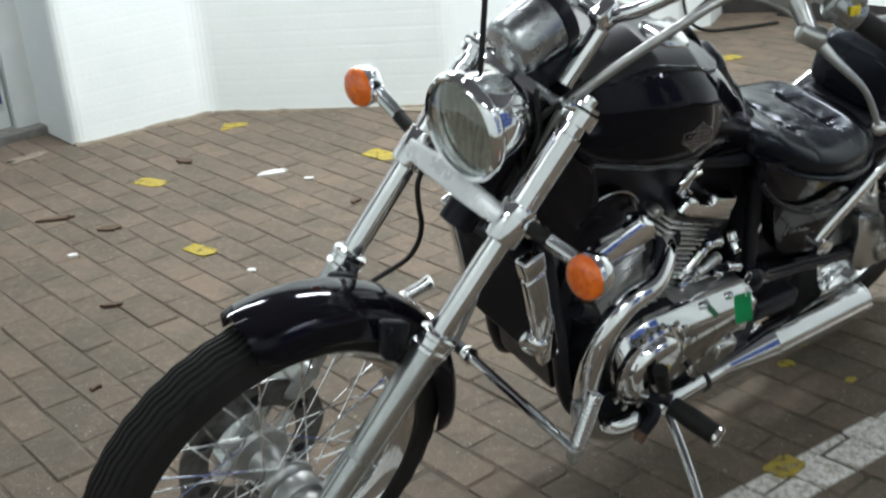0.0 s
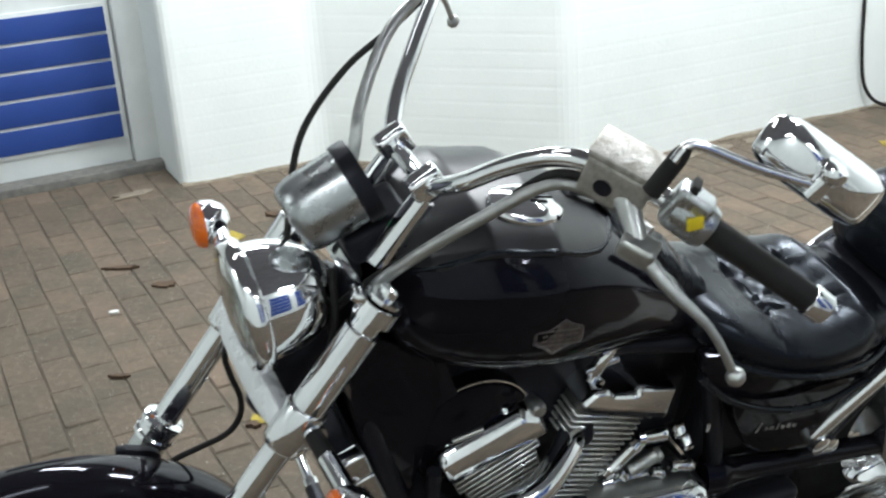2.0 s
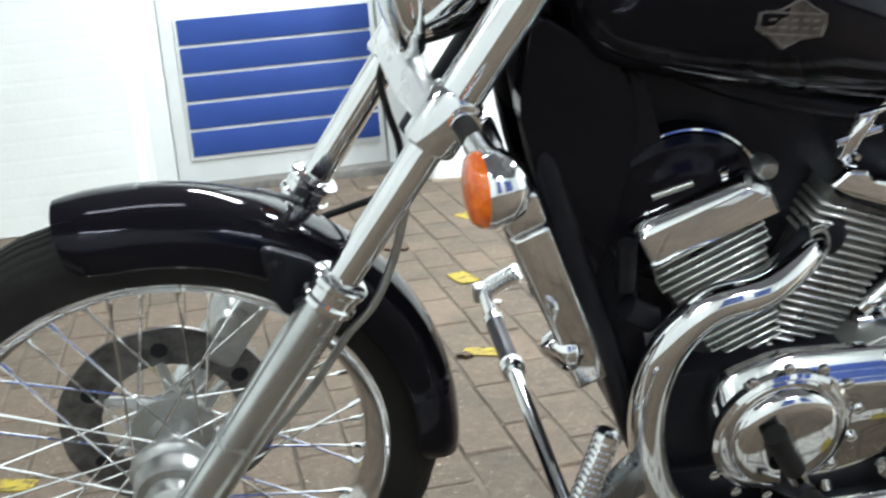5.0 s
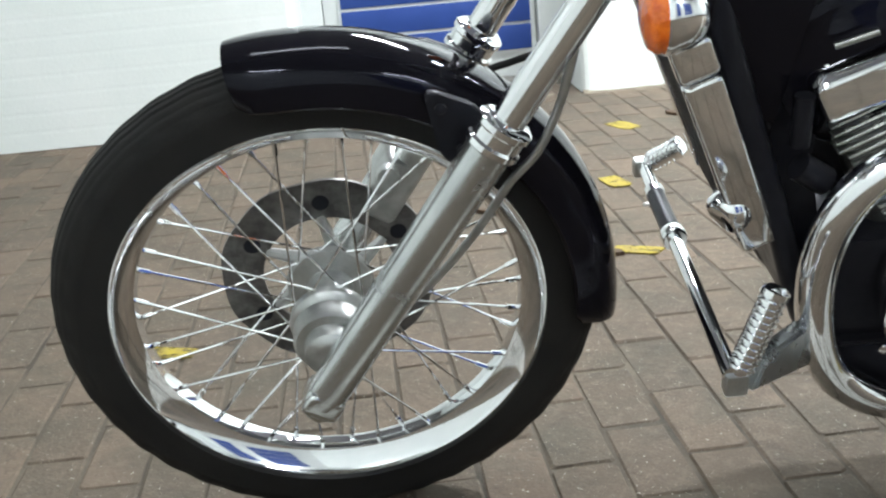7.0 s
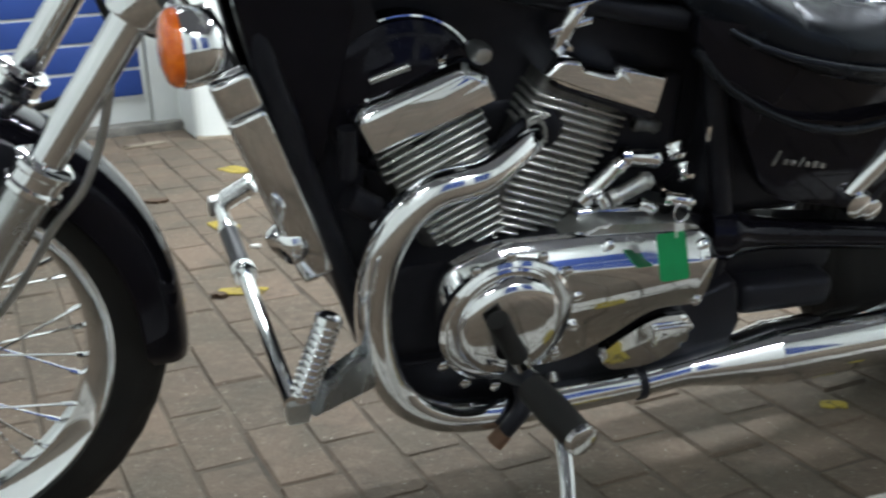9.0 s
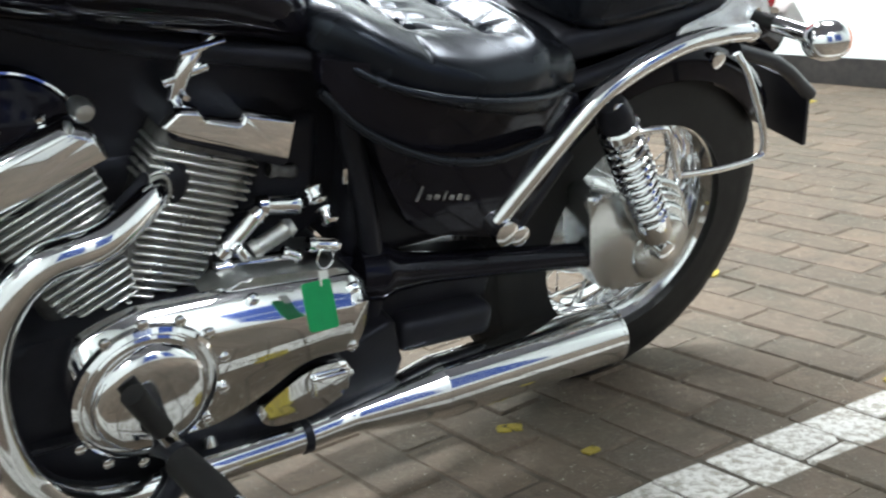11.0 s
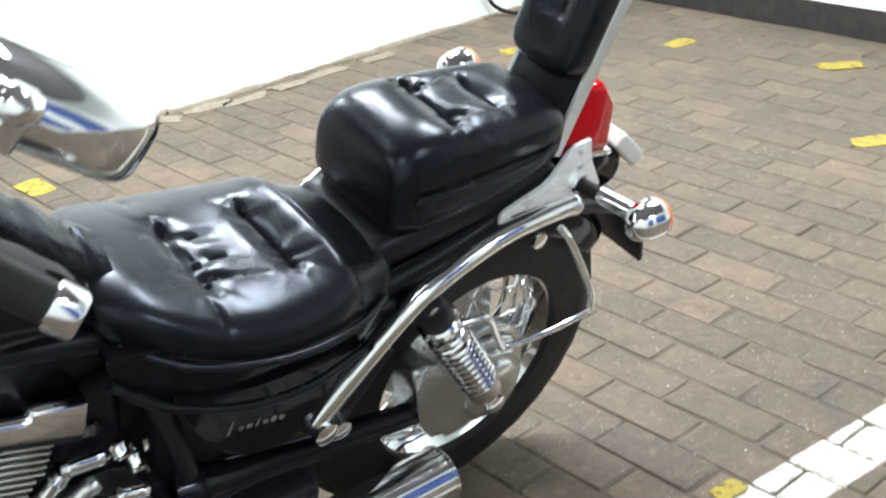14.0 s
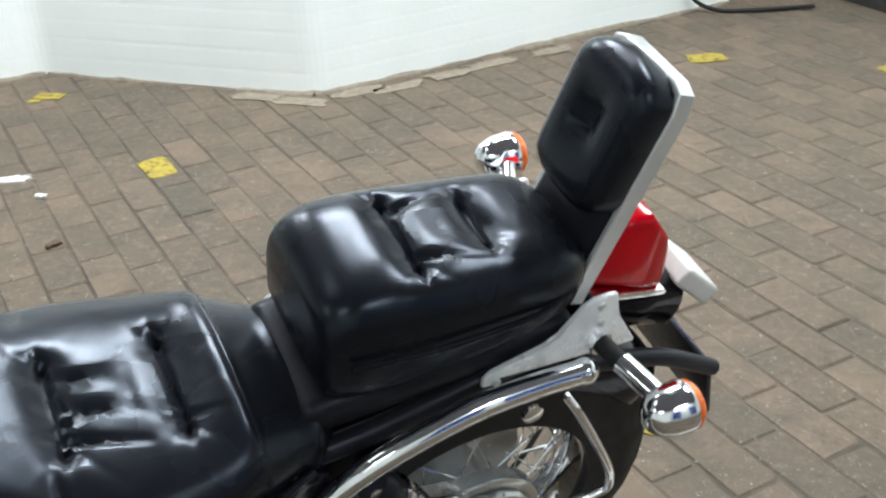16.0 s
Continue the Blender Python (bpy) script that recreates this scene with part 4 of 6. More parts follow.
for k, f in ((1.0, 0.0), (1.0, 0.007), (0.94, 0.012), (0.70, 0.015), (0.02, 0.016)):
    ring = []
    for j in range(40):
        a = 2 * math.pi * j / 40
        ca, sa = math.cos(a), math.sin(a)
        x = 0.678 + k * 0.060 * ca
        y = -0.070 + k * 0.036 * math.copysign(abs(sa) ** (1.5 if ca > 0 else 0.8), sa)
        ring.append((x, y, tank_z(x, y) + 0.001 + f))
    rings.append(ring)
skin(bm, rings)
console = part("console", bm, CHROME, tank, "chrome filler flap on the tank")
bm = bmesh.new()
block(bm, (0.035, 0.006, 0.004), pose(0.700, -0.070, tank_z(0.70, -0.070) + 0.018, -14, 20, 10), 0.0015)
part("keyhole_cover", bm, SATIN, console)
# badge: a plain rhomb-like plate on the flank
for s in (-1, 1):
    bm = bmesh.new()
    c = Vector((0.687, s * 0.1845, 0.947))
    way = Vector((0.0, s, 0.10)).normalized()
    m = aim(c, way)
    e1, e2 = Vector((1, 0, -0.05)).normalized(), way.cross(Vector((1, 0, -0.05)).normalized())
    e2 = -e2 if e2.z < 0 else e2
    shape = [(-0.043, 0.015), (-0.020, 0.017), (0.004, 0.029), (0.016, 0.020), (0.035, 0.010), (0.036, -0.002), (0.033, -0.014), (0.010, -0.016), (-0.013, -0.026), (-0.027, -0.013), (-0.044, -0.003)]
    lo = [bm.verts.new(c + e1 * px + e2 * pz - way * 0.010) for px, pz in shape]
    mid = [bm.verts.new(c + e1 * px + e2 * pz + way * (0.0025 - abs(px) * 0.03)) for px, pz in shape]
    top = [bm.verts.new(c + e1 * px * 0.93 + e2 * pz * 0.92 + way * (0.0034 - abs(px) * 0.03)) for px, pz in shape]
    dip = [bm.verts.new(c + e1 * px * 0.87 + e2 * pz * 0.84 + way * (0.0016 - abs(px) * 0.03)) for px, pz in shape]
    for a, b in ((lo, mid), (mid, top), (top, dip)):
        for i in range(len(shape)):
            bm.faces.new((a[i], a[(i + 1) % len(shape)], b[(i + 1) % len(shape)], b[i]))
    bm.faces.new(dip)
    badge = part("badge", bm, BADGE, tank, "dark bronze badge plate", smooth=False)
    basis = Matrix((e1, e2, way)).transposed().to_4x4()
    for dz in (-0.0105, 0.0125):
        bm = bmesh.new()
        block(bm, (0.066, 0.0022, 0.003), Matrix.Translation(c + e1 * -0.003 + e2 * dz + way * 0.0005) @ basis @ pose(0, 0, 0, 0, 0, -5), 0)
        part("badge_band", bm, BADGEMARK, badge)
    bm = bmesh.new()
    for k in range(5):
        q = c + e1 * (-0.026 + 0.0125 * k) + e2 * (0.003 - 0.001 * k) + way * (0.0015 - abs(-0.026 + 0.0125 * k) * 0.03)
        block(bm, (0.008, 0.0022, 0.003), Matrix.Translation(q + e2 * 0.004) @ basis, 0)
        block(bm, (0.008, 0.0022, 0.003), Matrix.Translation(q - e2 * 0.004) @ basis, 0)
    part("badge_mark", bm, BADGEMARK, badge)

# padded leather belt from the bib down the tank's back to the seat
belt = new("tank_belt")
belt.parent = bike
bm = bmesh.new()
rings = []
for k in range(34):
    f = k / 33
    x = 0.842 + 0.212 * f
    base = max(tank_top(x), 0.82)
    high = float(np.interp(f, [0, 0.06, 0.30, 0.45, 0.70, 0.92, 1.0], [0.010, 0.018, 0.048, 0.034, 0.036, 0.040, 0.026])) + 0.002 * math.sin(f * 31)
    half = 0.056 + 0.003 * math.sin(f * 11 + 1)
    ring = []
    for j in range(28):
        a = 2 * math.pi * j / 28
        ca, sa = math.cos(a), math.sin(a)
        y = half * math.copysign(abs(ca) ** 0.28, ca)
        z = base - 1.1 * y * y / 0.1 + (high * abs(sa) ** 0.35 * (1 + 0.08 * math.sin(2.5 * a + 4 * f)) if sa > 0 else -0.012 * abs(sa) ** 0.5)
        ring.append((x, y, z))
    rings.append(ring)
skin(bm, rings)
part("belt_pad", bm, LEATHER, belt, "creased black leather pad")
bm = bmesh.new()
rings = []
for k in range(16):
    f = k / 15
    x = 0.772 + 0.090 * f
    z = tank_top(x) + 0.006 + 0.018 * math.sin(math.pi * f) ** 0.7
    rings.append([(x, y, z - 0.5 * y * y / 0.1 + dz) for y, dz in ((-0.024, 0.0), (-0.022, 0.005), (0.022, 0.005), (0.024, 0.0), (0.022, -0.004), (-0.022, -0.004))])
skin(bm, rings)
part("belt_strap", bm, BIB, belt, "narrow leather strap")

# frame
def frame_tube(points, r, label="", mat=None, steps=6):
    bm = bmesh.new()
    tube(bm, points, r, 14, steps)
    return part("frame_tube", bm, mat or SATIN, bike, label)


for s in (-1, 1):
    frame_tube([(0.425, s * 0.035, 0.90), (0.455, s * 0.085, 0.74), (0.53, s * 0.105, 0.50), (0.588, s * 0.11, 0.325), (0.66, s * 0.115, 0.262), (0.90, s * 0.115, 0.255), (1.08, s * 0.11, 0.30), (1.12, s * 0.10, 0.42), (1.06, s * 0.09, 0.70)], 0.017, "black frame tube")
    frame_tube([(0.44, s * 0.03, 0.945), (0.70, s * 0.05, 0.82), (1.05, s * 0.08, 0.74), (1.40, s * 0.10, 0.66), (1.72, s * 0.095, 0.71)], 0.016)
bm = bmesh.new()
tube(bm, [(0.44, 0, 0.93), (0.75, 0, 0.87), (1.02, 0, 0.76)], 0.028, 16, 5)
part("frame_tube", bm, SATIN, bike)
# black side panel between head and radiator
for s in (-1, 1):
    bm = bmesh.new()
    slab(bm, rounded([(0.432, 0.955), (0.545, 0.875), (0.56, 0.80), (0.525, 0.64), (0.505, 0.56), (0.455, 0.69), (0.415, 0.84)], 0.02), s * 0.060, s * 0.092, 0.008, 3)
    part("neck_cover", bm, BLACK, bike, "glossy black neck cover")

# dark plates that close the frame in front of and above the engine
bm = bmesh.new()
slab(bm, rounded([(0.445, 0.90), (0.56, 0.87), (0.60, 0.76), (0.575, 0.56), (0.625, 0.335), (0.578, 0.312), (0.515, 0.50), (0.462, 0.70)], 0.02), -0.078, 0.078, 0.008, 3)
part("front_plate", bm, SATIN, bike, "black plates round the down tubes")
bm = bmesh.new()
slab(bm, rounded([(0.53, 0.885), (0.80, 0.84), (1.02, 0.79), (1.10, 0.62), (1.06, 0.48), (0.95, 0.47), (0.60, 0.50)], 0.03), -0.045, 0.045, 0.008, 3)
part("air_box", bm, SATIN, bike, "black air box under the tank")

# radiator with bright flanks
radiator = new("radiator")
radiator.parent = bike
RAD_A, RAD_B = Vector((0.405, 0, 0.70)), Vector((0.495, 0, 0.46))
rway = (RAD_A - RAD_B).normalized()
rm = Matrix.Translation((RAD_A + RAD_B) / 2 + Vector((0.014, 0, 0.008))) @ Matrix((rway.cross(Vector((0, 1, 0))) * -1, Vector((0, 1, 0)), rway)).transposed().to_4x4()
bm = bmesh.new()
block(bm, (0.034, 0.20, 0.30), rm, 0.006)
part("radiator_core", bm, SATIN, radiator, "black radiator core")
for k in range(22):
    bm = bmesh.new()
    block(bm, (0.004, 0.18, 0.003), rm @ pose(0.019, 0, -0.13 + 0.0124 * k), 0)
    block(bm, (0.004, 0.18, 0.003), rm @ pose(-0.019, 0, -0.13 + 0.0124 * k), 0)
    part("radiator_fin", bm, SATIN, radiator)
for s in (-1, 1):
    bm = bmesh.new()
    block(bm, (0.048, 0.022, 0.25), rm @ pose(0, s * 0.107, -0.012), 0.008, 3)
    part("radiator_cover", bm, CHROME, radiator, "chrome radiator flank")
    bm = bmesh.new()
    block(bm, (0.050, 0.030, 0.050), rm @ pose(0, s * 0.107, 0.142), 0.008, 3)
    part("radiator_clip", bm, CHROME, radiator)
bm = bmesh.new()
lathe(bm, [(0.002, -0.040), (0.014, -0.038), (0.024, -0.028), (0.029, -0.010), (0.029, 0.004), (0.025, 0.009), (0.020, 0.006), (0.004, 0.004)], (0.470, -0.10, 0.505), (-0.75, -0.45, -0.40), 32)
part("horn", bm, CHROME, bike, "chrome bullet horn")

# bar across the front with folded pegs
bar = new("highway_bar")
bar.parent = bike
bm = bmesh.new()
tube(bm, [(0.430, -0.285, 0.405), (0.444, 0.055, 0.382)], 0.0105, 14, 1)
part("bar", bm, CHROME, bar, "chrome cross bar")
bm = bmesh.new()
tube(bm, [(0.449, 0.165, 0.371), (0.455, 0.275, 0.362)], 0.0105, 14, 1)
part("bar", bm, CHROME, bar, "chrome cross bar")
bm = bmesh.new()
tube(bm, [(0.444, 0.050, 0.382), (0.449, 0.170, 0.371)], 0.0135, 14, 1)
part("clamp", bm, SATIN, bar, "black bar clamp")
bm = bmesh.new()
lathe(bm, [(0.016, -0.012), (0.018, -0.008), (0.018, 0.008), (0.016, 0.012)], (0.4435, 0.040, 0.383), (0, 1, 0), 16)
part("ferrule", bm, CHROME, bar)
bm = bmesh.new()
lathe(bm, [(0.013, -0.010), (0.015, -0.008), (0.015, 0.008), (0.013, 0.010)], (0.450, 0.178, 0.370), (0, 1, 0), 16)
part("ferrule", bm, CHROME, bar)
for s, base, tip in ((-1, Vector((0.438, -0.280, 0.395)), Vector((0.482, -0.258, 0.500))), (1, Vector((0.455, 0.275, 0.362)), Vector((0.505, 0.25, 0.405)))):
    way = (tip - base).normalized()
    bm = bmesh.new()
    prof = [(0.006, 0.0), (0.011, 0.002)]
    length = (tip - base).length
    h = 0.014
    while h < length - 0.012:
        prof += [(0.0125, h), (0.0165, h + 0.0015), (0.0165, h + 0.0045), (0.0125, h + 0.006)]
        h += 0.0085
    prof += [(0.017, length - 0.008), (0.017, length), (0.010, length + 0.004)]
    lathe(bm, prof, base, way, 20)
    part("peg", bm, CHROME, bar, "ribbed chrome folding peg")
    bm = bmesh.new()
    block(bm, (0.028, 0.022, 0.030), Matrix.Translation(base - way * 0.004), 0.006, 2)
    part("peg_knuckle", bm, ALLOY, bar)
bm = bmesh.new()
corners = [Vector(p) for p in ((0.452, -0.274, 0.374), (0.594, -0.138, 0.296), (0.580, -0.138, 0.366), (0.470, -0.262, 0.414))]
across = (corners[1] - corners[0]).cross(corners[3] - corners[0]).normalized() * 0.011
near_face, far_face = ([bm.verts.new(c + across * k) for c in corners] for k in (1, -1))
made = [bm.faces.new(near_face), bm.faces.new(far_face[::-1])] + [bm.faces.new((near_face[k], far_face[k], far_face[(k + 1) % 4], near_face[(k + 1) % 4])) for k in range(4)]
bmesh.ops.bevel(bm, geom=list({e for f in made for e in f.edges}), offset=0.004, segments=2, affect="EDGES")
part("bar_bracket", bm, BRUSHED, bar, "flat polished bar bracket")

# engine
engine = new("engine")
engine.parent = bike


def cylinder(lean, cover_mid, fins, pitch, wide):
    """One finned cylinder with its head and bright cover, leaning in the vee."""
    cyl = new("cylinder")
    cyl.parent = engine
    way = Vector((math.sin(radians(lean)), 0, math.cos(radians(lean))))
    side = Vector((way.z, 0, -way.x))
    m3 = Matrix((side, Vector((0, 1, 0)), way)).transposed().to_4x4()
    top = Vector(cover_mid)
    m = Matrix.Translation((top.x, 0.0, top.z)) @ m3
    for k in range(fins):
        z = -0.045 - k * pitch
        w = wide * (1.0 - 0.025 * k) if k > 4 else wide * (0.97 + 0.006 * k)
        bm = bmesh.new()
        block(bm, (w, 0.208, 0.0046), m @ pose(0, 0.005, z), 0.0018, 1)
        part("fin", bm, FIN, cyl)
    # barrel in a darker colour than the fins round it
    bm = bmesh.new()
    block(bm, (wide * 0.91, 0.194, pitch * fins + 0.05), m @ pose(0, 0.006, -0.035 - pitch * fins / 2), 0.02, 3)
    part("barrel", bm, DARKMETAL, cyl, "cylinder barrel, coloured darker than the fins")
    return cyl, m


front_cyl, fm = cylinder(-24, (0.632, 0, 0.690), 17, 0.0126, 0.152)
rear_cyl, rmx = cylinder(21, (0.885, 0, 0.690), 20, 0.0116, 0.150)
# bright covers on the heads
bm = bmesh.new()
dome(bm, rounded([(0.553, 0.668), (0.563, 0.684), (0.692, 0.733), (0.726, 0.718), (0.743, 0.680), (0.576, 0.621)], 0.010, 4), 0.11, ((0.0, -0.098), (0.002, -0.104), (0.013, -0.117), (0.016, -0.1185)))
part("head_cover", bm, CHROME, front_cyl, "chrome cylinder head cover")
bm = bmesh.new()
dome(bm, rounded([(0.802, 0.702), (0.827, 0.724), (0.855, 0.719), (0.862, 0.707), (0.909, 0.692), (0.913, 0.706), (0.984, 0.686), (0.975, 0.628), (0.831, 0.684)], 0.006, 3), 0.10, ((0.0, -0.094), (0.001, -0.099), (0.006, -0.108), (0.008, -0.109)))
part("head_cover", bm, CHROME, rear_cyl, "chrome cylinder head cover with a stepped top")
bm = bmesh.new()
slab(bm, rounded([(0.818, 0.684), (0.828, 0.690), (0.976, 0.632), (0.968, 0.620)], 0.004, 2), -0.108, 0.10, 0.003, 2)
part("gasket", bm, SATIN, rear_cyl, "black gasket under the head cover")
for cyl, mx in ((front_cyl, fm), (rear_cyl, rmx)):
    for dx in (-0.052, 0.052):
        bm = bmesh.new()
        lathe(bm, [(0.007, 0), (0.007, 0.006), (0.004, 0.008)], mx @ Vector((dx, -0.088, 0.018)), mx.to_3x3() @ Vector((0, 0, 1)), 6)
        part("bolt", bm, CHROME, cyl)
# round black cover behind the front head
bm = bmesh.new()
lathe(bm, [(0.02, -0.012), (0.060, -0.010), (0.066, -0.005), (0.086, -0.003), (0.100, 0.004), (0.104, 0.014), (0.104, 0.07)], (0.624, -0.083, 0.680), (0, 1, 0), 64)
part("air_filter_cover", bm, BLACK, engine, "round glossy black air filter cover")
bm = bmesh.new()
lathe(bm, [(0.1035, 0.0), (0.1056, 0.001), (0.1056, 0.004), (0.1035, 0.005)], (0.624, -0.076, 0.680), (0, 1, 0), 72, closed=True)
part("trim_ring", bm, CHROME, engine, "thin chrome trim ring")
bm = bmesh.new()
lathe(bm, [(0.003, -0.006), (0.010, -0.004), (0.0132, 0.002), (0.0132, 0.014), (0.009, 0.03)], (0.708, -0.128, 0.747), (0, 1, 0), 20)
part("plug_cap", bm, ALLOY, engine, "grey round plug cover")
for p, q, r in (((0.57, -0.12, 0.725), (0.615, -0.128, 0.742), 0.0042), ((0.545, -0.115, 0.665), (0.545, -0.115, 0.60), 0.012), ((0.545, -0.12, 0.575), (0.58, -0.12, 0.55), 0.018)):
    bm = bmesh.new()
    tube(bm, [p, q], r, 12, 1)
    part("fitting", bm, SATIN if r > 0.01 else ALLOY, engine)
# fittings above the rear head
for pts, r in (([(0.835, -0.07, 0.715), (0.85, -0.075, 0.765), (0.885, -0.06, 0.79)], 0.012), ([(0.82, -0.075, 0.745), (0.875, -0.078, 0.76)], 0.007), ([(0.84, -0.08, 0.78), (0.90, -0.07, 0.785)], 0.006)):
    bm = bmesh.new()
    tube(bm, pts, r, 12, 3)
    part("fuel_tap", bm, CHROME, engine, "chrome fuel tap")
# intake and small parts in and behind the vee
for a, b, r, mat in (((0.885, -0.092, 0.500), (0.945, -0.090, 0.556), 0.019, CHROME), ((0.940, -0.085, 0.560), (1.010, -0.08, 0.545), 0.022, CHROME), ((0.925, -0.105, 0.505), (0.985, -0.105, 0.530), 0.018, ALLOY),
                     ((1.020, -0.09, 0.575), (1.022, -0.108, 0.556), 0.018, CHROME), ((1.040, -0.09, 0.540), (1.040, -0.112, 0.522), 0.016, CHROME), ((0.875, -0.10, 0.488), (1.000, -0.10, 0.478), 0.015, CHROME), ((1.000, -0.12, 0.505), (1.045, -0.125, 0.495), 0.015, CHROME),
                     ((0.965, -0.115, 0.500), (0.990, -0.120, 0.488), 0.012, CHROME), ((0.900, -0.11, 0.520), (0.915, -0.115, 0.500), 0.011, CHROME), ((0.965, -0.07, 0.600), (1.005, -0.07, 0.590), 0.014, DARKMETAL)):
    bm = bmesh.new()
    a, b = Vector(a), Vector(b)
    r *= 0.82
    tube(bm, [a, a.lerp(b, 0.15), a.lerp(b, 0.2), a.lerp(b, 0.8), a.lerp(b, 0.85), b], [r * 0.8, r, r * 0.8, r * 0.8, r, r * 0.7], 16, 3)
    part("fitting", bm, mat, engine)
bm = bmesh.new()
block(bm, (0.10, 0.10, 0.10), pose(0.78, 0.0, 0.60, 0, 0, 0), 0.02, 3)
block(bm, (0.13, 0.13, 0.13), pose(0.98, 0.0, 0.60), 0.02, 3)
part("carburettor", bm, SATIN, engine, "dark carburettor bodies")
# crankcase
bm = bmesh.new()
slab(bm, rounded([(0.845, 0.470), (0.90, 0.492), (1.04, 0.472), (1.06, 0.455), (0.85, 0.455)], 0.008, 2), -0.145, -0.05, 0.006, 2)
part("case_top", bm, ALLOY, engine, "grey alloy top of the gearbox")
bm = bmesh.new()
slab(bm, rounded([(0.592, 0.46), (0.70, 0.465), (0.86, 0.470), (1.06, 0.465), (1.11, 0.40), (1.08, 0.28), (0.95, 0.238), (0.70, 0.238), (0.625, 0.275), (0.585, 0.36)], 0.035), -0.128, 0.14, 0.012, 3)
part("crankcase", bm, SATIN, engine, "black crankcase")
bm = bmesh.new()
dome(bm, rounded([(0.668, 0.462), (0.74, 0.488), (0.90, 0.478), (1.055, 0.462), (1.078, 0.440), (1.072, 0.375), (1.052, 0.345), (0.975, 0.352), (0.920, 0.318), (0.850, 0.290), (0.72, 0.290), (0.665, 0.34), (0.655, 0.41)], 0.03, 5), -0.134, ((0.0, -0.140), (0.001, -0.146), (0.004, -0.150), (0.031, -0.174), (0.036, -0.1775), (0.040, -0.1785)))
case = part("primary_cover", bm, CHROME, engine, "polished chrome engine side cover")
bm = bmesh.new()
lathe(bm, [(0.094, 0.0), (0.097, 0.006), (0.0955, 0.013), (0.090, 0.017), (0.086, 0.015), (0.082, 0.010), (0.079, 0.012), (0.075, 0.026), (0.070, 0.033), (0.060, 0.037), (0.040, 0.039), (0.002, 0.040)], (0.748, -0.168, 0.386), (0, -1, 0), 64)
part("clutch_cover", bm, CHROME, engine, "round polished chrome cover")
for k in range(11):
    a = radians(-150 + 27 * k)
    bm = bmesh.new()
    lathe(bm, [(0.0075, 0), (0.0075, 0.006), (0.0045, 0.008)], (0.750 + 0.104 * math.cos(a), -0.176, 0.384 + 0.104 * math.sin(a)), (0, -1, 0), 10)
    part("bolt", bm, CHROME, case)
for bx, by, bz in ((0.90, -0.157, 0.467), (0.985, -0.157, 0.459), (1.050, -0.160, 0.445), (1.045, -0.174, 0.362)):
    bm = bmesh.new()
    lathe(bm, [(0.0085, -0.004), (0.0085, 0.005), (0.005, 0.007), (0.002, 0.006)], (bx, by, bz), (0, -0.75, 0.66) if bz > 0.4 else (0, -1, 0), 14)
    part("bolt", bm, CHROME, case)
bm = bmesh.new()
slab(bm, rounded([(0.900, 0.286), (0.935, 0.312), (0.985, 0.338), (1.050, 0.334), (1.058, 0.285), (0.995, 0.254), (0.925, 0.258)], 0.026, 5), -0.170, -0.12, 0.014, 4)
part("sprocket_cover", bm, CHROME, engine, "small chrome lower cover")
bm = bmesh.new()
slab(bm, rounded([(0.983, 0.326), (1.043, 0.322), (1.046, 0.288), (0.986, 0.286)], 0.008, 3), -0.178, -0.16, 0.006, 3)
part("cover_plate", bm, CHROME, engine)
bm = bmesh.new()
slab(bm, rounded([(0.60, 0.32), (0.66, 0.240), (0.74, 0.204), (1.10, 0.198), (1.16, 0.262), (1.14, 0.36), (0.95, 0.30)], 0.02, 3), -0.142, 0.10, 0.008, 2)
part("sump", bm, SATIN, engine, "black sump under the crankcase")

# exhaust
exhaust = new("exhaust")
exhaust.parent = bike
bm = bmesh.new()
tube(bm, [(0.815, -0.075, 0.622), (0.775, -0.118, 0.617), (0.705, -0.160, 0.602), (0.635, -0.168, 0.592), (0.588, -0.170, 0.545), (0.566, -0.170, 0.470), (0.570, -0.170, 0.380), (0.600, -0.170, 0.295), (0.660, -0.172, 0.245), (0.740, -0.172, 0.228), (0.860, -0.165, 0.222), (0.985, -0.155, 0.212)], 0.0245, 24, 6)
part("header_pipe", bm, CHROME, exhaust, "polished chrome header pipe")
bm = bmesh.new()
lathe(bm, [(0.030, -0.012), (0.034, -0.008), (0.034, 0.006), (0.028, 0.010)], (0.815, -0.078, 0.622), (-0.7, -0.7, 0), 28)
part("port_flange", bm, SATIN, exhaust)
bm = bmesh.new()
lathe(bm, [(0.024, -0.008), (0.027, -0.006), (0.027, 0.006), (0.024, 0.008)], (0.985, -0.155, 0.212), (1, 0, 0), 24)
part("clamp", bm, SATIN, exhaust, "dark pipe clamp")
MUF = [Vector((0.992, -0.154, 0.211)), Vector((1.07, -0.15, 0.212)), Vector((1.22, -0.145, 0.208)), Vector((1.574, -0.146, 0.200))]
bm = bmesh.new()
mway = (MUF[3] - MUF[2]).normalized()
tube(bm, [MUF[0], MUF[0].lerp(MUF[1], 0.6), MUF[1], MUF[1].lerp(MUF[2], 0.5), MUF[2]], [0.0235, 0.0235, 0.025, 0.038, 0.0505], 32, 5)
part("muffler_cone", bm, CHROME, exhaust, "chrome muffler cone")
bm = bmesh.new()
lathe(bm, [(0.046, -0.002), (0.0515, 0.0), (0.0515, (MUF[3] - MUF[2]).length), (0.0535, (MUF[3] - MUF[2]).length + 0.001), (0.0535, (MUF[3] - MUF[2]).length + 0.006), (0.047, (MUF[3] - MUF[2]).length + 0.006), (0.045, (MUF[3] - MUF[2]).length - 0.05), (0.01, (MUF[3] - MUF[2]).length - 0.06)], MUF[2], mway, 40)
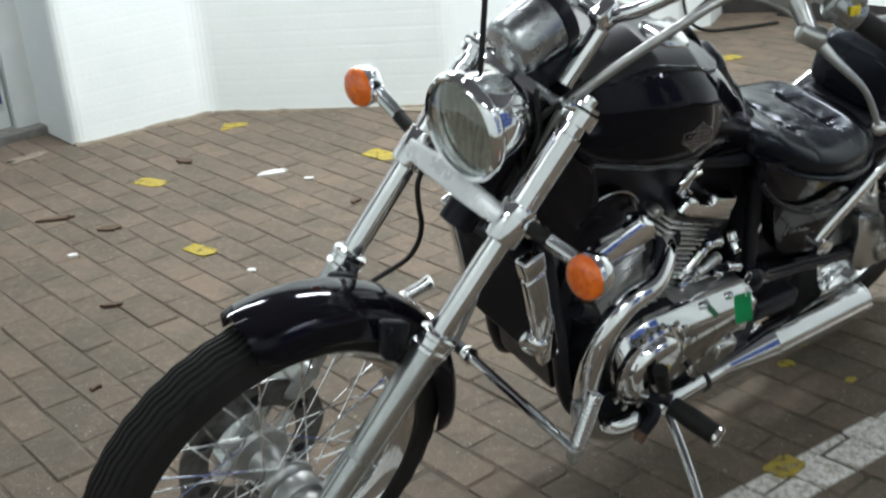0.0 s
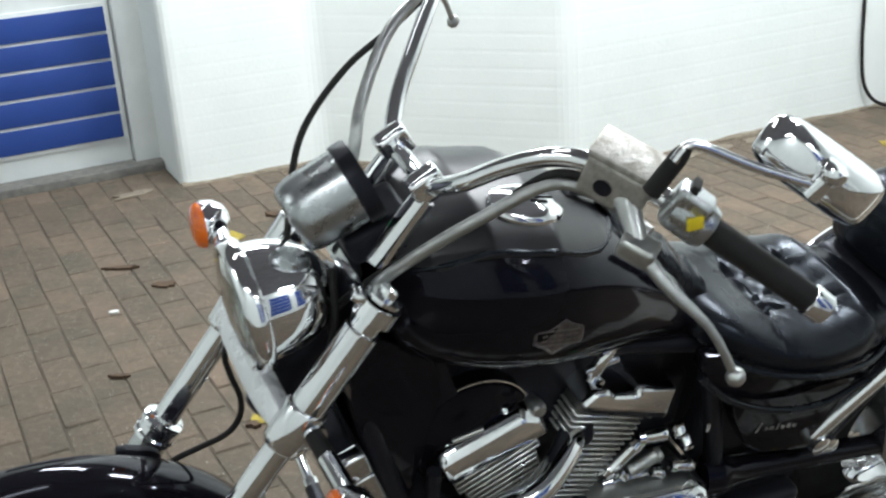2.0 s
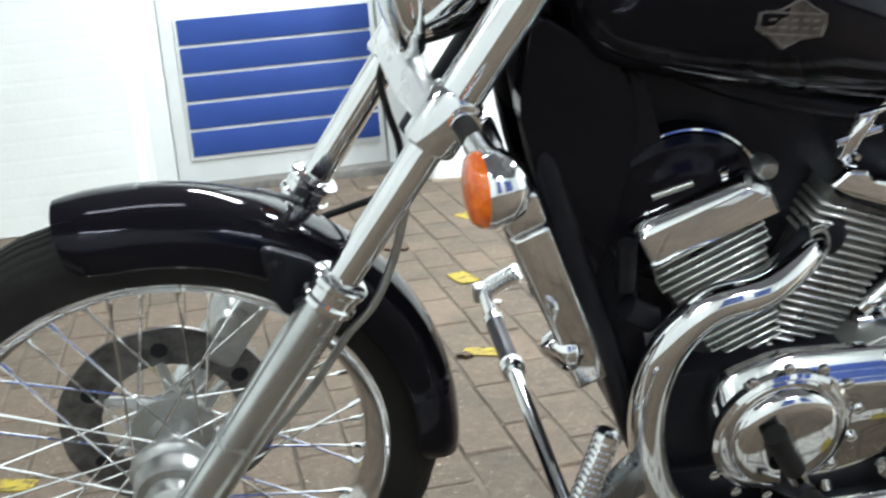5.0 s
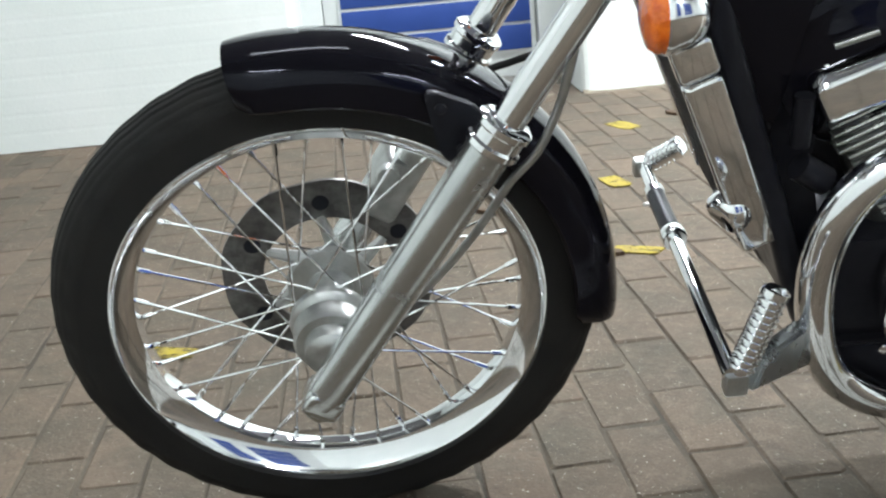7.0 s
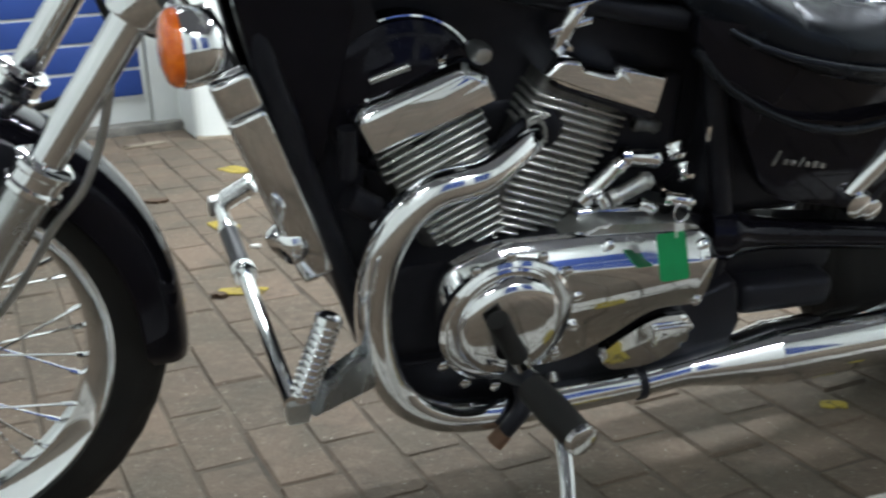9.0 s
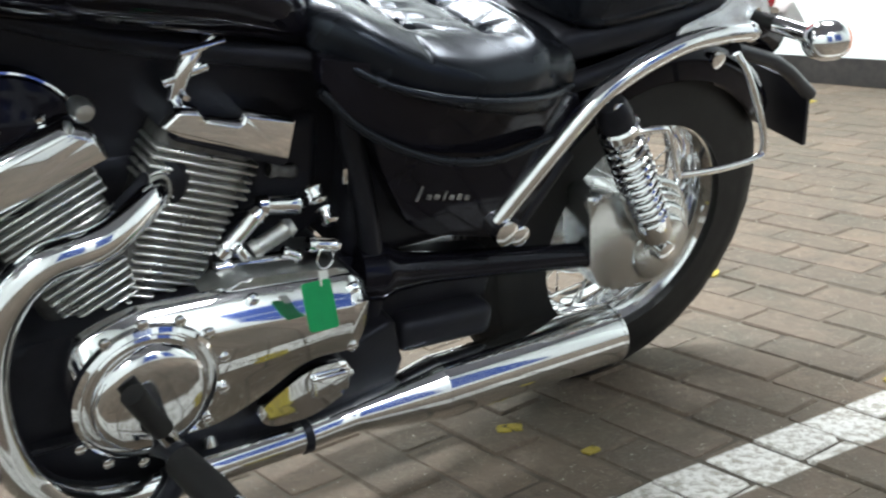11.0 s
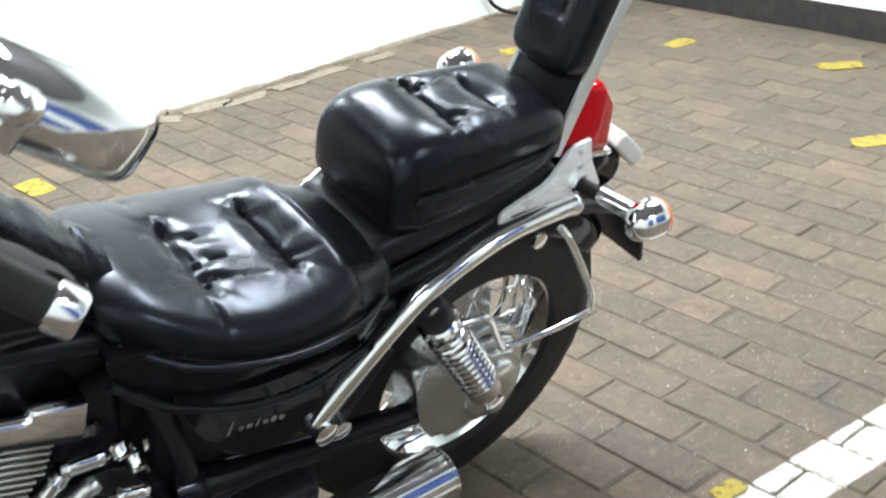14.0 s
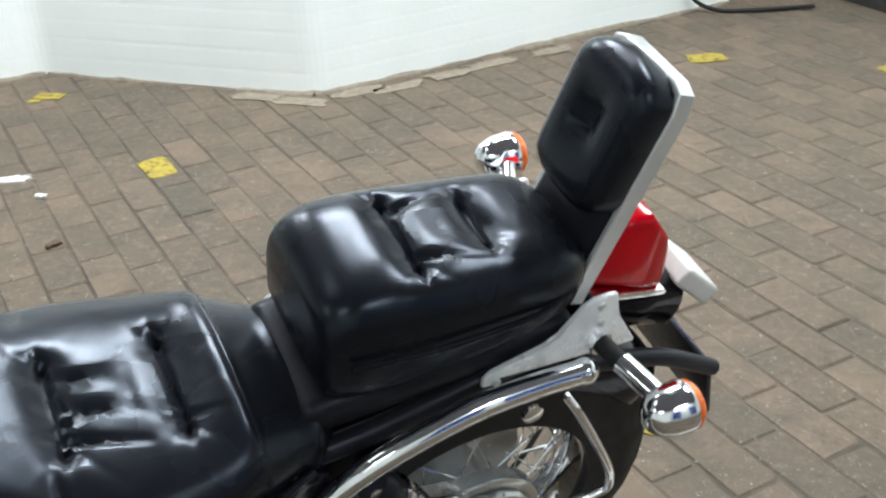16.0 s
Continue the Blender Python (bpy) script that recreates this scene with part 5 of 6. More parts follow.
part("muffler", bm, CHROME, exhaust, "long polished chrome muffler with a cut-off end")
bm = bmesh.new()
tube(bm, [(0.995, 0.15, 0.30), (1.2, 0.16, 0.26), (1.85, 0.15, 0.25)], [0.02, 0.05, 0.05], 20, 3)
part("muffler", bm, CHROME, exhaust)

# foot peg, side stand
stand = new("foot_peg")
stand.parent = bike
bm = bmesh.new()
tube(bm, [(0.755, -0.150, 0.285), (0.762, -0.215, 0.318), (0.768, -0.235, 0.322)], [0.016, 0.015, 0.014], 12, 3)
part("hanger", bm, SATIN, stand)
bm = bmesh.new()
tube(bm, [(0.760, -0.245, 0.322), (0.770, -0.300, 0.320), (0.779, -0.350, 0.317)], [0.021, 0.023, 0.0215], 18, 4)
part("rubber", bm, RUBBER, stand, "black rubber foot peg")
bm = bmesh.new()
lathe(bm, [(0.020, 0), (0.0225, 0.002), (0.0225, 0.010), (0.019, 0.013), (0.002, 0.014)], (0.779, -0.348, 0.317), (0.16, -0.985, -0.05), 22)
part("end_cap", bm, CHROME, stand)
shift = new("gear_lever")
shift.parent = bike
bm = bmesh.new()
tube(bm, [(0.748, -0.222, 0.360), (0.730, -0.224, 0.392), (0.711, -0.226, 0.428)], [0.015, 0.0145, 0.0155], 14, 4)
part("rubber", bm, RUBBER, shift, "black rubber gear pedal")
bm = bmesh.new()
tube(bm, [(0.746, -0.222, 0.364), (0.760, -0.218, 0.336), (0.766, -0.200, 0.315)], [0.012, 0.013, 0.012], 12, 3)
part("arm", bm, CHROME, shift)
# side stand reaches the ground: z = -y * tan(lean) on the ground
kick = new("side_stand")
kick.parent = bike
TAN = math.tan(radians(17.0))
foot_y = -0.375
foot = Vector((0.783, foot_y, -foot_y * TAN))
bm = bmesh.new()
tube(bm, [(0.848, -0.130, 0.245), (0.823, -0.25, 0.185), foot + Vector((0, 0.01, 0.012))], [0.013, 0.0115, 0.0105], 14, 4)
part("leg", bm, CHROME, kick, "chrome side stand leg")
bm = bmesh.new()
block(bm, (0.05, 0.045, 0.010), Matrix.Translation(foot + Vector((0, -0.002, 0.006))) @ pose(0, 0, 0, -17, 0, 0), 0.004)
part("foot_plate", bm, SATIN, kick)
bm = bmesh.new()
tube(bm, [(0.790, -0.150, 0.268), (0.777, -0.200, 0.256), (0.745, -0.205, 0.212)], [0.016, 0.014, 0.011], 12, 3)
part("tang", bm, SATIN, kick, "black side stand tang")
bm = bmesh.new()
tube(bm, [(0.748, -0.205, 0.216), (0.733, -0.206, 0.200)], [0.0125, 0.0135], 12, 1)
part("tang_cap", bm, LEAFBROWN, kick, "worn brown rubber cap")

# swing arm with shaft, final drive
bm = bmesh.new()
tube(bm, [(1.09, -0.095, 0.420), (1.13, -0.098, 0.415), (1.17, -0.10, 0.408), (1.25, -0.10, 0.395), (1.55, -0.105, 0.342)], [0.042, 0.043, 0.030, 0.024, 0.021], 20, 5)
part("swing_arm", bm, BLACK, bike, "glossy black shaft swing arm")
bm = bmesh.new()
tube(bm, [(1.10, 0.105, 0.41), (1.70, 0.115, 0.345)], 0.024, 16, 1)
part("swing_arm", bm, SATIN, bike)
bm = bmesh.new()
block(bm, (0.175, 0.060, 0.056), pose(1.250, -0.100, 0.296, 0, 4, 0), 0.022, 4)
part("heat_shield", bm, SATIN, bike, "black rounded box under the swing arm")
bm = bmesh.new()
slab(bm, rounded([(1.06, 0.45), (1.34, 0.40), (1.352, 0.33), (1.32, 0.275), (1.10, 0.250), (1.05, 0.27)], 0.015), -0.088, -0.062, 0.006, 2)
part("guard_plate", bm, SATIN, bike, "black plate behind the swing arm")
drive = new("final_drive")
drive.parent = bike
RC, RZ = 1.686, 0.334
bm = bmesh.new()
slab(bm, rounded([(1.500, 0.470), (1.555, 0.468), (1.605, 0.450), (1.665, 0.440), (1.70, 0.36), (1.66, 0.275), (1.572, 0.272), (1.532, 0.325), (1.515, 0.40)], 0.02, 3), -0.128, -0.06, 0.018, 4)
lathe(bm, [(0.108, 0.0), (0.108, 0.022), (0.104, 0.026), (0.096, 0.027), (0.094, 0.040), (0.090, 0.044), (0.080, 0.045), (0.078, 0.056), (0.074, 0.060), (0.062, 0.061), (0.060, 0.070), (0.055, 0.074), (0.030, 0.076), (0.002, 0.077)], (RC, -0.060, RZ), (0, -1, 0), 48)
part("housing", bm, LEGPAINT, drive, "grey cast alloy final drive housing")
for k in range(7):
    a = radians(20 + 51 * k)
    bm = bmesh.new()
    lathe(bm, [(0.007, 0), (0.007, 0.006), (0.004, 0.008)], (RC + 0.088 * math.cos(a), -0.094, RZ + 0.088 * math.sin(a)), (0, -1, 0), 8)
    part("bolt", bm, CHROME, drive)

# rear wheel
rwheel = new("rear_wheel")
rwheel.parent = bike
tyre(rwheel, RC, RZ, 0.334, 0.200, 0.072, 28, 0.0008)
rim(rwheel, RC, RZ, 0.200, 0.050, 0.024)
bm = bmesh.new()
lathe(bm, [(0.05, -0.062), (0.085, -0.056), (0.088, -0.046), (0.060, -0.036), (0.050, 0), (0.06, 0.04), (0.09, 0.05), (0.09, 0.065), (0.03, 0.09)], (RC, 0, RZ), (0, 1, 0), 40)
part("hub", bm, ALLOY, rwheel)
bm = bmesh.new()
lathe(bm, [(0.132, 0.030), (0.136, 0.034), (0.136, 0.050), (0.128, 0.056), (0.10, 0.060), (0.03, 0.062)], (RC, 0, RZ), (0, 1, 0), 48)
part("brake_drum", bm, LEGPAINT, rwheel, "grey alloy brake drum")
spokes(rwheel, RC, RZ, 0.082, 0.178, 0.048, 36, 0.55)

# rear mudguard
guard("rear_mudguard", RC, RZ, 0.360, 0.088, 0.072, 168, 34, 46, bike, "glossy black rear mudguard")
bm = bmesh.new()
slab(bm, rounded([(1.06, 0.72), (1.10, 0.60), (1.16, 0.49), (1.34, 0.44), (1.42, 0.56), (1.45, 0.66), (1.30, 0.665), (1.15, 0.685)], 0.03), -0.135, -0.100, 0.010, 3)
part("side_cover", bm, BLACK, bike, "glossy black side cover")
bm = bmesh.new()
for k, (dx, wx, hz) in enumerate(((0.0, 0.005, 0.024), (0.016, 0.009, 0.008), (0.030, 0.010, 0.008), (0.044, 0.004, 0.016), (0.056, 0.009, 0.008), (0.070, 0.009, 0.010), (0.084, 0.010, 0.008))):
    block(bm, (wx, 0.002, hz), pose(1.165 + dx, -0.1362, 0.545 - dx * 0.22 + hz * 0.3, 0, 22, 0), 0.001, 1)
part("script_mark", bm, SCRIPT, bike, "pale script lettering on the side cover")
bm = bmesh.new()
slab(bm, rounded([(1.06, 0.72), (1.10, 0.60), (1.16, 0.49), (1.34, 0.44), (1.42, 0.56), (1.45, 0.66), (1.30, 0.665), (1.15, 0.685)], 0.03), 0.100, 0.135, 0.010, 3)
part("side_cover", bm, BLACK, bike)
bm = bmesh.new()
block(bm, (0.30, 0.18, 0.24), pose(1.23, 0, 0.55), 0.03, 3)
part("battery_box", bm, SATIN, bike)
for s in (-1, 1):
    bm = bmesh.new()
    tube(bm, [(0.997, s * 0.140, 0.731), (1.058, s * 0.152, 0.672), (1.161, s * 0.158, 0.617), (1.270, s * 0.158, 0.594), (1.381, s * 0.146, 0.603)], 0.0065, 10, 8)
    part("seat_edge", bm, LEATHER, bike, "black rolled edge under the seat")
    bm = bmesh.new()
    slab(bm, rounded([(0.995, 0.775), (1.003, 0.731), (1.060, 0.674), (1.161, 0.619), (1.270, 0.596), (1.381, 0.605), (1.43, 0.66), (1.36, 0.70), (1.2, 0.72), (1.08, 0.755)], 0.012, 3), s * 0.112, s * 0.140, 0.006, 2)
    part("seat_skirt", bm, BLACK, bike, "black leather skirt below the seat")
bm = bmesh.new()
block(bm, (0.006, 0.003, 0.022), pose(1.035, -0.148, 0.612, 0, -4, 0), 0.001)
part("bright_clip", bm, CHROME, bike)

# chrome mudguard rail, carrier rod, shock absorber, each side
for s in (-1, 1):
    rail = new("mudguard_rail")
    rail.parent = bike
    bm = bmesh.new()
    tube(bm, [(1.315, s * 0.128, 0.470), (1.385, s * 0.140, 0.565), (1.450, s * 0.147, 0.640), (1.515, s * 0.150, 0.683), (1.610, s * 0.150, 0.714), (1.690, s * 0.149, 0.720), (1.762, s * 0.148, 0.717)], 0.0155, 20, 6)
    bmesh.ops.create_uvsphere(bm, u_segments=16, v_segments=10, radius=0.0175, matrix=Matrix.Translation((1.766, s * 0.148, 0.7165)))
    part("rail", bm, CHROME, rail, "chrome mudguard rail")
    bm = bmesh.new()
    lathe(bm, [(0.013, 0), (0.020, 0.004), (0.020, 0.022), (0.012, 0.026)], (1.322, s * 0.128, 0.458), (0, s, 0), 16)
    lathe(bm, [(0.012, 0), (0.017, 0.004), (0.017, 0.020), (0.010, 0.024)], (1.352, s * 0.126, 0.445), (0, s, 0), 12)
    part("rail_bolt", bm, CHROME, rail)
    bm = bmesh.new()
    tube(bm, [(1.360, s * 0.118, 0.455), (1.44, s * 0.122, 0.56)], [0.017, 0.014], 14, 1)
    part("rail_stay", bm, SATIN, rail)
    rod = new("carrier_rod")
    rod.parent = bike
    bm = bmesh.new()
    tube(bm, [(1.742, s * 0.152, 0.685), (1.760, s * 0.168, 0.655), (1.800, s * 0.188, 0.570), (1.812, s * 0.193, 0.530), (1.800, s * 0.195, 0.512), (1.72, s * 0.192, 0.506), (1.640, s * 0.185, 0.508), (1.624, s * 0.184, 0.516), (1.590, s * 0.182, 0.585), (1.565, s * 0.180, 0.598), (1.500, s * 0.166, 0.592)], 0.0062, 12, 5)
    part("rod", bm, CHROME, rod, "thin chrome carrier rod")
    bm = bmesh.new()
    lathe(bm, [(0.010, -0.004), (0.014, -0.002), (0.014, 0.004), (0.009, 0.006)], (1.69, s * 0.160, 0.685), (0, s, 0), 12)
    part("rod_eye", bm, CHROME, rod)
    shock = new("shock_absorber")
    shock.parent = bike
    top, bot = Vector((1.490, s * 0.152, 0.632)), Vector((1.656, s * 0.158, 0.354))
    way = (bot - top).normalized()
    bm = bmesh.new()
    lathe(bm, [(0.010, -0.018), (0.022, -0.012), (0.026, 0.0), (0.028, 0.014), (0.027, 0.030), (0.022, 0.034)], top, way, 28)
    part("upper_cap", bm, SATIN, shock, "black shock absorber cap")
    bm = bmesh.new()
    lathe(bm, [(0.029, 0.030), (0.033, 0.034), (0.033, 0.046), (0.029, 0.050), (0.020, 0.052), (0.019, 0.235), (0.030, 0.236), (0.031, 0.275), (0.024, 0.29), (0.012, 0.30)], top, way, 28)
    part("body", bm, CHROME, shock)
    bm = bmesh.new()
    side = way.orthogonal().normalized()
    up = way.cross(side)
    coil = []
    turns, per = 11, 14
    for k in range(turns * per + 1):
        f = k / (turns * per)
        a = 2 * math.pi * k / per
        coil.append(top + way * (0.052 + 0.186 * f) + 0.0300 * (math.cos(a) * side + math.sin(a) * up))
    tube(bm, coil, 0.0046, 8, 1)
    part("spring", bm, CHROME, shock, "chrome coil spring")
    bm = bmesh.new()
    lathe(bm, [(0.010, -0.012), (0.018, -0.010), (0.018, 0.016), (0.011, 0.019)], bot, (0, s, 0), 16)
    part("mount_bolt", bm, CHROME, shock)
    bm = bmesh.new()
    lathe(bm, [(0.010, -0.012), (0.016, -0.010), (0.016, 0.018), (0.009, 0.022)], top + Vector((0, 0, 0)), (0, s, 0), 16)
    part("mount_bolt", bm, CHROME, shock)
    indicator(1.852 + s * 0.016, s * 0.248, 0.730, s, 1, 0.0325, (1.800, s * 0.118, 0.728), "rear_indicator")

# seat, pillion seat, back rest
def tuck(p, q, length, depth, run):
    """Depth of a stitched tuck across the seat at p behind and q beside its middle, with the pleats that gather along it."""
    if abs(p) > 0.09 or abs(q) > length / 2 + 0.08:
        return 0.0
    e = max(0.0, abs(q) - length / 2)
    fade = math.exp(-((e / 0.020) ** 2))
    dent = depth * fade * (0.60 * math.exp(-((p / 0.0042) ** 2)) + 0.45 * math.exp(-((p / 0.024) ** 2)))
    if length > 0.05:
        count = max(2, round(length / 0.025))
        for i in range(count):
            qi = -length / 2 + length * (i + 0.5) / count
            lean = q - qi - 0.25 * p * (1 if i % 2 else -1)
            reach = math.exp(-p / run) if p > 0 else math.exp(p / 0.012)
            dent += depth * 0.62 * math.exp(-((lean / 0.0050) ** 2)) * reach * (1 - math.exp(-((p / 0.006) ** 2)))
        for side in (-1, 1):
            for slant in (-0.9, 0.0, 0.9):
                f = side * q - length / 2
                if f > -0.004:
                    off = (p - slant * f) / math.sqrt(1 + slant * slant)
                    dent += depth * 0.16 * math.exp(-((off / 0.0058) ** 2)) * math.exp(-f / 0.020) * min(1.0, max(0.0, (f + 0.004) / 0.008))
    return dent


def cushion(name, rows, n, parent, label, folds=(), power=0.55, count=64, mat=None):
    """A padded form of rings across the bike: rows of x, top, bottom, half width; folds are dents (x, y, run of the pleats, length, depth)."""
    bm = bmesh.new()
    rings = []
    table = spline_table([(*r, 0.0) for r in rows], n)
    for x, zt, zb, half, *_ in table:
        ring = []
        for k in range(count):
            a = 2 * math.pi * k / count
            ca, sa = math.cos(a), math.sin(a)
            y = half * math.copysign(abs(ca) ** power, ca)
            zc = zb + (zt - zb) * 0.42
            z = zc + (zt - zc) * (abs(sa) ** 0.7 if sa >= 0 else 0.0) - (zc - zb) * (abs(sa) ** 0.5 if sa < 0 else 0.0)
            if sa > 0:
                for fx, fy, run, length, depth in folds:
                    z -= tuck(x - fx, y - fy, length, depth, run) * sa ** 0.5
            ring.append((x, y, z))
        rings.append(ring)
    skin(bm, rings)
    return part(name, bm, mat or LEATHER, parent, label)


seat = new("seat")
seat.parent = bike
SEAT_FOLDS = [(1.165, -0.018, 0.055, 0.115, 0.018), (1.295, -0.012, 0.016, 0.125, 0.018), (1.150, -0.142, 0.02, 0.02, 0.006), (1.150, 0.142, 0.02, 0.02, 0.006)]
SEAT = [(1.000, 0.806, 0.770, 0.060), (1.014, 0.822, 0.755, 0.098), (1.06, 0.818, 0.728, 0.136), (1.13, 0.790, 0.695, 0.164), (1.22, 0.766, 0.665, 0.178), (1.31, 0.760, 0.638, 0.168), (1.352, 0.764, 0.630, 0.155), (1.372, 0.750, 0.626, 0.148), (1.41, 0.736, 0.625, 0.130), (1.44, 0.730, 0.625, 0.115), (1.462, 0.70, 0.64, 0.09)]
cushion("cushion", SEAT, 190, seat, "black padded leather rider seat with tufted folds", SEAT_FOLDS, 0.62, 208)
bm = bmesh.new()
tube(bm, [(1.02, -0.118, 0.765), (1.10, -0.165, 0.728), (1.22, -0.186, 0.700), (1.33, -0.172, 0.682), (1.42, -0.132, 0.672)], 0.006, 10, 6)
part("piping", bm, LEATHER, seat)
bm = bmesh.new()
tube(bm, [(1.362, s * y, z) for s, y, z in ((-1, 0.151, 0.700), (-1, 0.128, 0.733), (-1, 0.085, 0.751), (1, 0.0, 0.758), (1, 0.085, 0.751), (1, 0.128, 0.733), (1, 0.151, 0.700))], 0.0045, 10, 6)
part("piping", bm, LEATHER, seat)
pillion = new("pillion_seat")
pillion.parent = bike
PIL = [(1.440, 0.820, 0.765, 0.075), (1.449, 0.862, 0.742, 0.098), (1.476, 0.884, 0.730, 0.110), (1.517, 0.890, 0.728, 0.114), (1.58, 0.884, 0.732, 0.115), (1.68, 0.872, 0.744, 0.110), (1.755, 0.862, 0.760, 0.100), (1.790, 0.842, 0.780, 0.078)]
cushion("cushion", PIL, 150, pillion, "black padded leather pillion seat with tufted folds", [(1.575, 0.0, 0.040, 0.105, 0.018), (1.672, 0.0, 0.020, 0.065, 0.016)], 0.42, 208)
for y in (-1, 1):
    bm = bmesh.new()
    tube(bm, [(1.47, y * 0.118, 0.812), (1.58, y * 0.123, 0.808), (1.70, y * 0.115, 0.806), (1.765, y * 0.095, 0.81)], 0.004, 8, 5)
    part("piping", bm, LEATHER, pillion)
bm = bmesh.new()
block(bm, (0.36, 0.20, 0.05), pose(1.60, 0, 0.722, 0, -4, 0), 0.02, 3)
part("seat_base", bm, SATIN, pillion, "black seat base")
rest = new("backrest")
rest.parent = bike
B0, B1 = Vector((1.800, 0, 0.872)), Vector((1.862, 0, 1.062))
bway = (B1 - B0).normalized()
bout = Vector((-bway.z, 0, bway.x))
bm = bmesh.new()
rings = []
for k in range(40):
    f = k / 39
    e = min(f, 1 - f) * 2
    sw = (1 - (1 - min(1.0, e * 2.2)) ** 2.4) ** 0.45 if e > 0 else 0.05
    c = B0 + (B1 - B0) * f
    ring = []
    for j in range(48):
        a = 2 * math.pi * j / 48
        ca, sa = math.cos(a), math.sin(a)
        yy = 0.073 * sw * math.copysign(abs(ca) ** 0.5, ca)
        dd = 0.037 * sw * math.copysign(abs(sa) ** 0.6, sa)
        if sa > 0:
            run = max(0.0, abs((f - 0.55) * 0.20) - 0.016)
            d2 = yy * yy + run * run
            dd -= 0.014 * (0.8 * math.exp(-d2 / 0.00003) + 0.7 * math.exp(-d2 / 0.0007)) * sa
        ring.append(c + bout * (dd + 0.002) + Vector((0.004, yy, 0)))
    rings.append(ring)
skin(bm, rings)
part("back_cushion", bm, LEATHER, rest, "black padded leather back cushion")
FR0, FR1 = Vector((1.788, 0, 0.755)), Vector((1.886, 0, 1.040))
fw = (FR1 - FR0).normalized()
bm = bmesh.new()
hw = 0.070
line = [FR0 + Vector((0, -hw, 0)), FR1 + Vector((0, -hw, 0)) - fw * 0.02, FR1 + Vector((0, -hw + 0.006, 0)), FR1 + Vector((0, -hw + 0.022, 0)) + fw * 0.006, FR1 + Vector((0, hw - 0.022, 0)) + fw * 0.006, FR1 + Vector((0, hw - 0.006, 0)), FR1 + Vector((0, hw, 0)) - fw * 0.02, FR0 + Vector((0, hw, 0))]
fn = Vector((fw.z, 0, -fw.x))
rings = []
for i, p in enumerate(line):
    way = (line[min(i + 1, len(line) - 1)] - line[max(i - 1, 0)]).normalized()
    out = way.cross(fn)
    rings.append([p + fn * a * 0.013 + out * b * 0.0045 for a, b in ((-1, -0.6), (-0.85, -1), (0.85, -1), (1, -0.6), (1, 0.6), (0.85, 1), (-0.85, 1), (-1, 0.6))])
skin(bm, rings)
part("back_frame", bm, REST_METAL, rest, "flat chrome backrest frame")
for s in (-1, 1):
    bm = bmesh.new()
    slab(bm, rounded([(1.776, 0.802), (1.816, 0.806), (1.824, 0.765), (1.862, 0.702), (1.80, 0.706), (1.655, 0.716), (1.66, 0.703), (1.64, 0.703), (1.645, 0.724), (1.735, 0.748)], 0.008, 3), s * 0.110, s * 0.117, 0.002, 1)
    part("side_plate", bm, YOKE, rest, "curved side plate, reflection painted in as white")
    for bx, bz in ((1.795, 0.79), (1.80, 0.76), (1.66, 0.709)):
        bm = bmesh.new()
        lathe(bm, [(0.006, 0), (0.006, 0.003), (0.003, 0.005)], (bx, s * 0.117, bz), (0, s, 0), 12)
        part("bolt", bm, REST_METAL, rest)

bm = bmesh.new()
m = Matrix.Translation((FR0 + FR1) / 2 - fw * 0.03 - fn * 0.008) @ Matrix((fn, Vector((0, 1, 0)), fw)).transposed().to_4x4()
block(bm, (0.014, 0.128, 0.22), m, 0.005)
part("back_plate", bm, SATIN, rest, "black plate behind the cushion")

# tail: lamp, plate lamp, plate
tail = new("tail_lamp")
tail.parent = bike
bm = bmesh.new()
rings = []
for x, zt, zb, hw in ((1.835, 0.815, 0.735, 0.042), (1.870, 0.838, 0.728, 0.050), (1.910, 0.836, 0.712, 0.052), (1.940, 0.795, 0.702, 0.050), (1.950, 0.770, 0.712, 0.042)):
    rings.append([(x, y, z) for y, z in rounded([(-hw, zb), (hw, zb), (hw * 0.9, zt), (-hw * 0.9, zt)], 0.014, 3)])
skin(bm, rings)
part("lens", bm, RED, tail, "red tail lamp lens")
bm = bmesh.new()
slab(bm, rounded([(1.83, 0.732), (1.950, 0.704), (1.952, 0.694), (1.83, 0.720)], 0.003), -0.054, 0.054, 0.002)
part("lamp_base", bm, CHROME, tail)
bm = bmesh.new()
block(bm, (0.085, 0.085, 0.032), pose(2.022, 0, 0.668, 0, 44, 0), 0.007, 3)
part("plate_lamp", bm, WHITEPLASTIC, tail, "white number plate lamp box")
bm = bmesh.new()
tube(bm, [(1.84, 0, 0.690), (1.92, 0, 0.668), (1.99, 0, 0.632)], [0.045, 0.055, 0.045], 20, 4)
part("lamp_bracket", bm, BLACK, tail)
plate = new("plate_carrier")
plate.parent = bike
bm = bmesh.new()
block(bm, (0.010, 0.195, 0.125), pose(2.046, 0.0, 0.503, 0, -14, 0), 0.004)
part("plate", bm, SATIN, plate, "dark back of the number plate")
for s in (-1, 1):
    bm = bmesh.new()
    tube(bm, [(1.80, s * 0.10, 0.665), (1.93, s * 0.095, 0.62), (2.045, s * 0.09, 0.545)], 0.013, 10, 4)
    part("plate_arm", bm, SATIN, plate)

# green tag on the key ring at the engine
tag = thing("key_tag", "plain green card tag hanging from the engine", "tag", LEAN_M)
bm = bmesh.new()
tube(bm, [(0.990 + 0.012 * math.cos(a), -0.184, 0.520 + 0.016 * math.sin(a)) for a in (0.46 * k for k in range(14))], 0.0012, 6, 1)
part("ring", bm, CHROME, tag)
bm = bmesh.new()
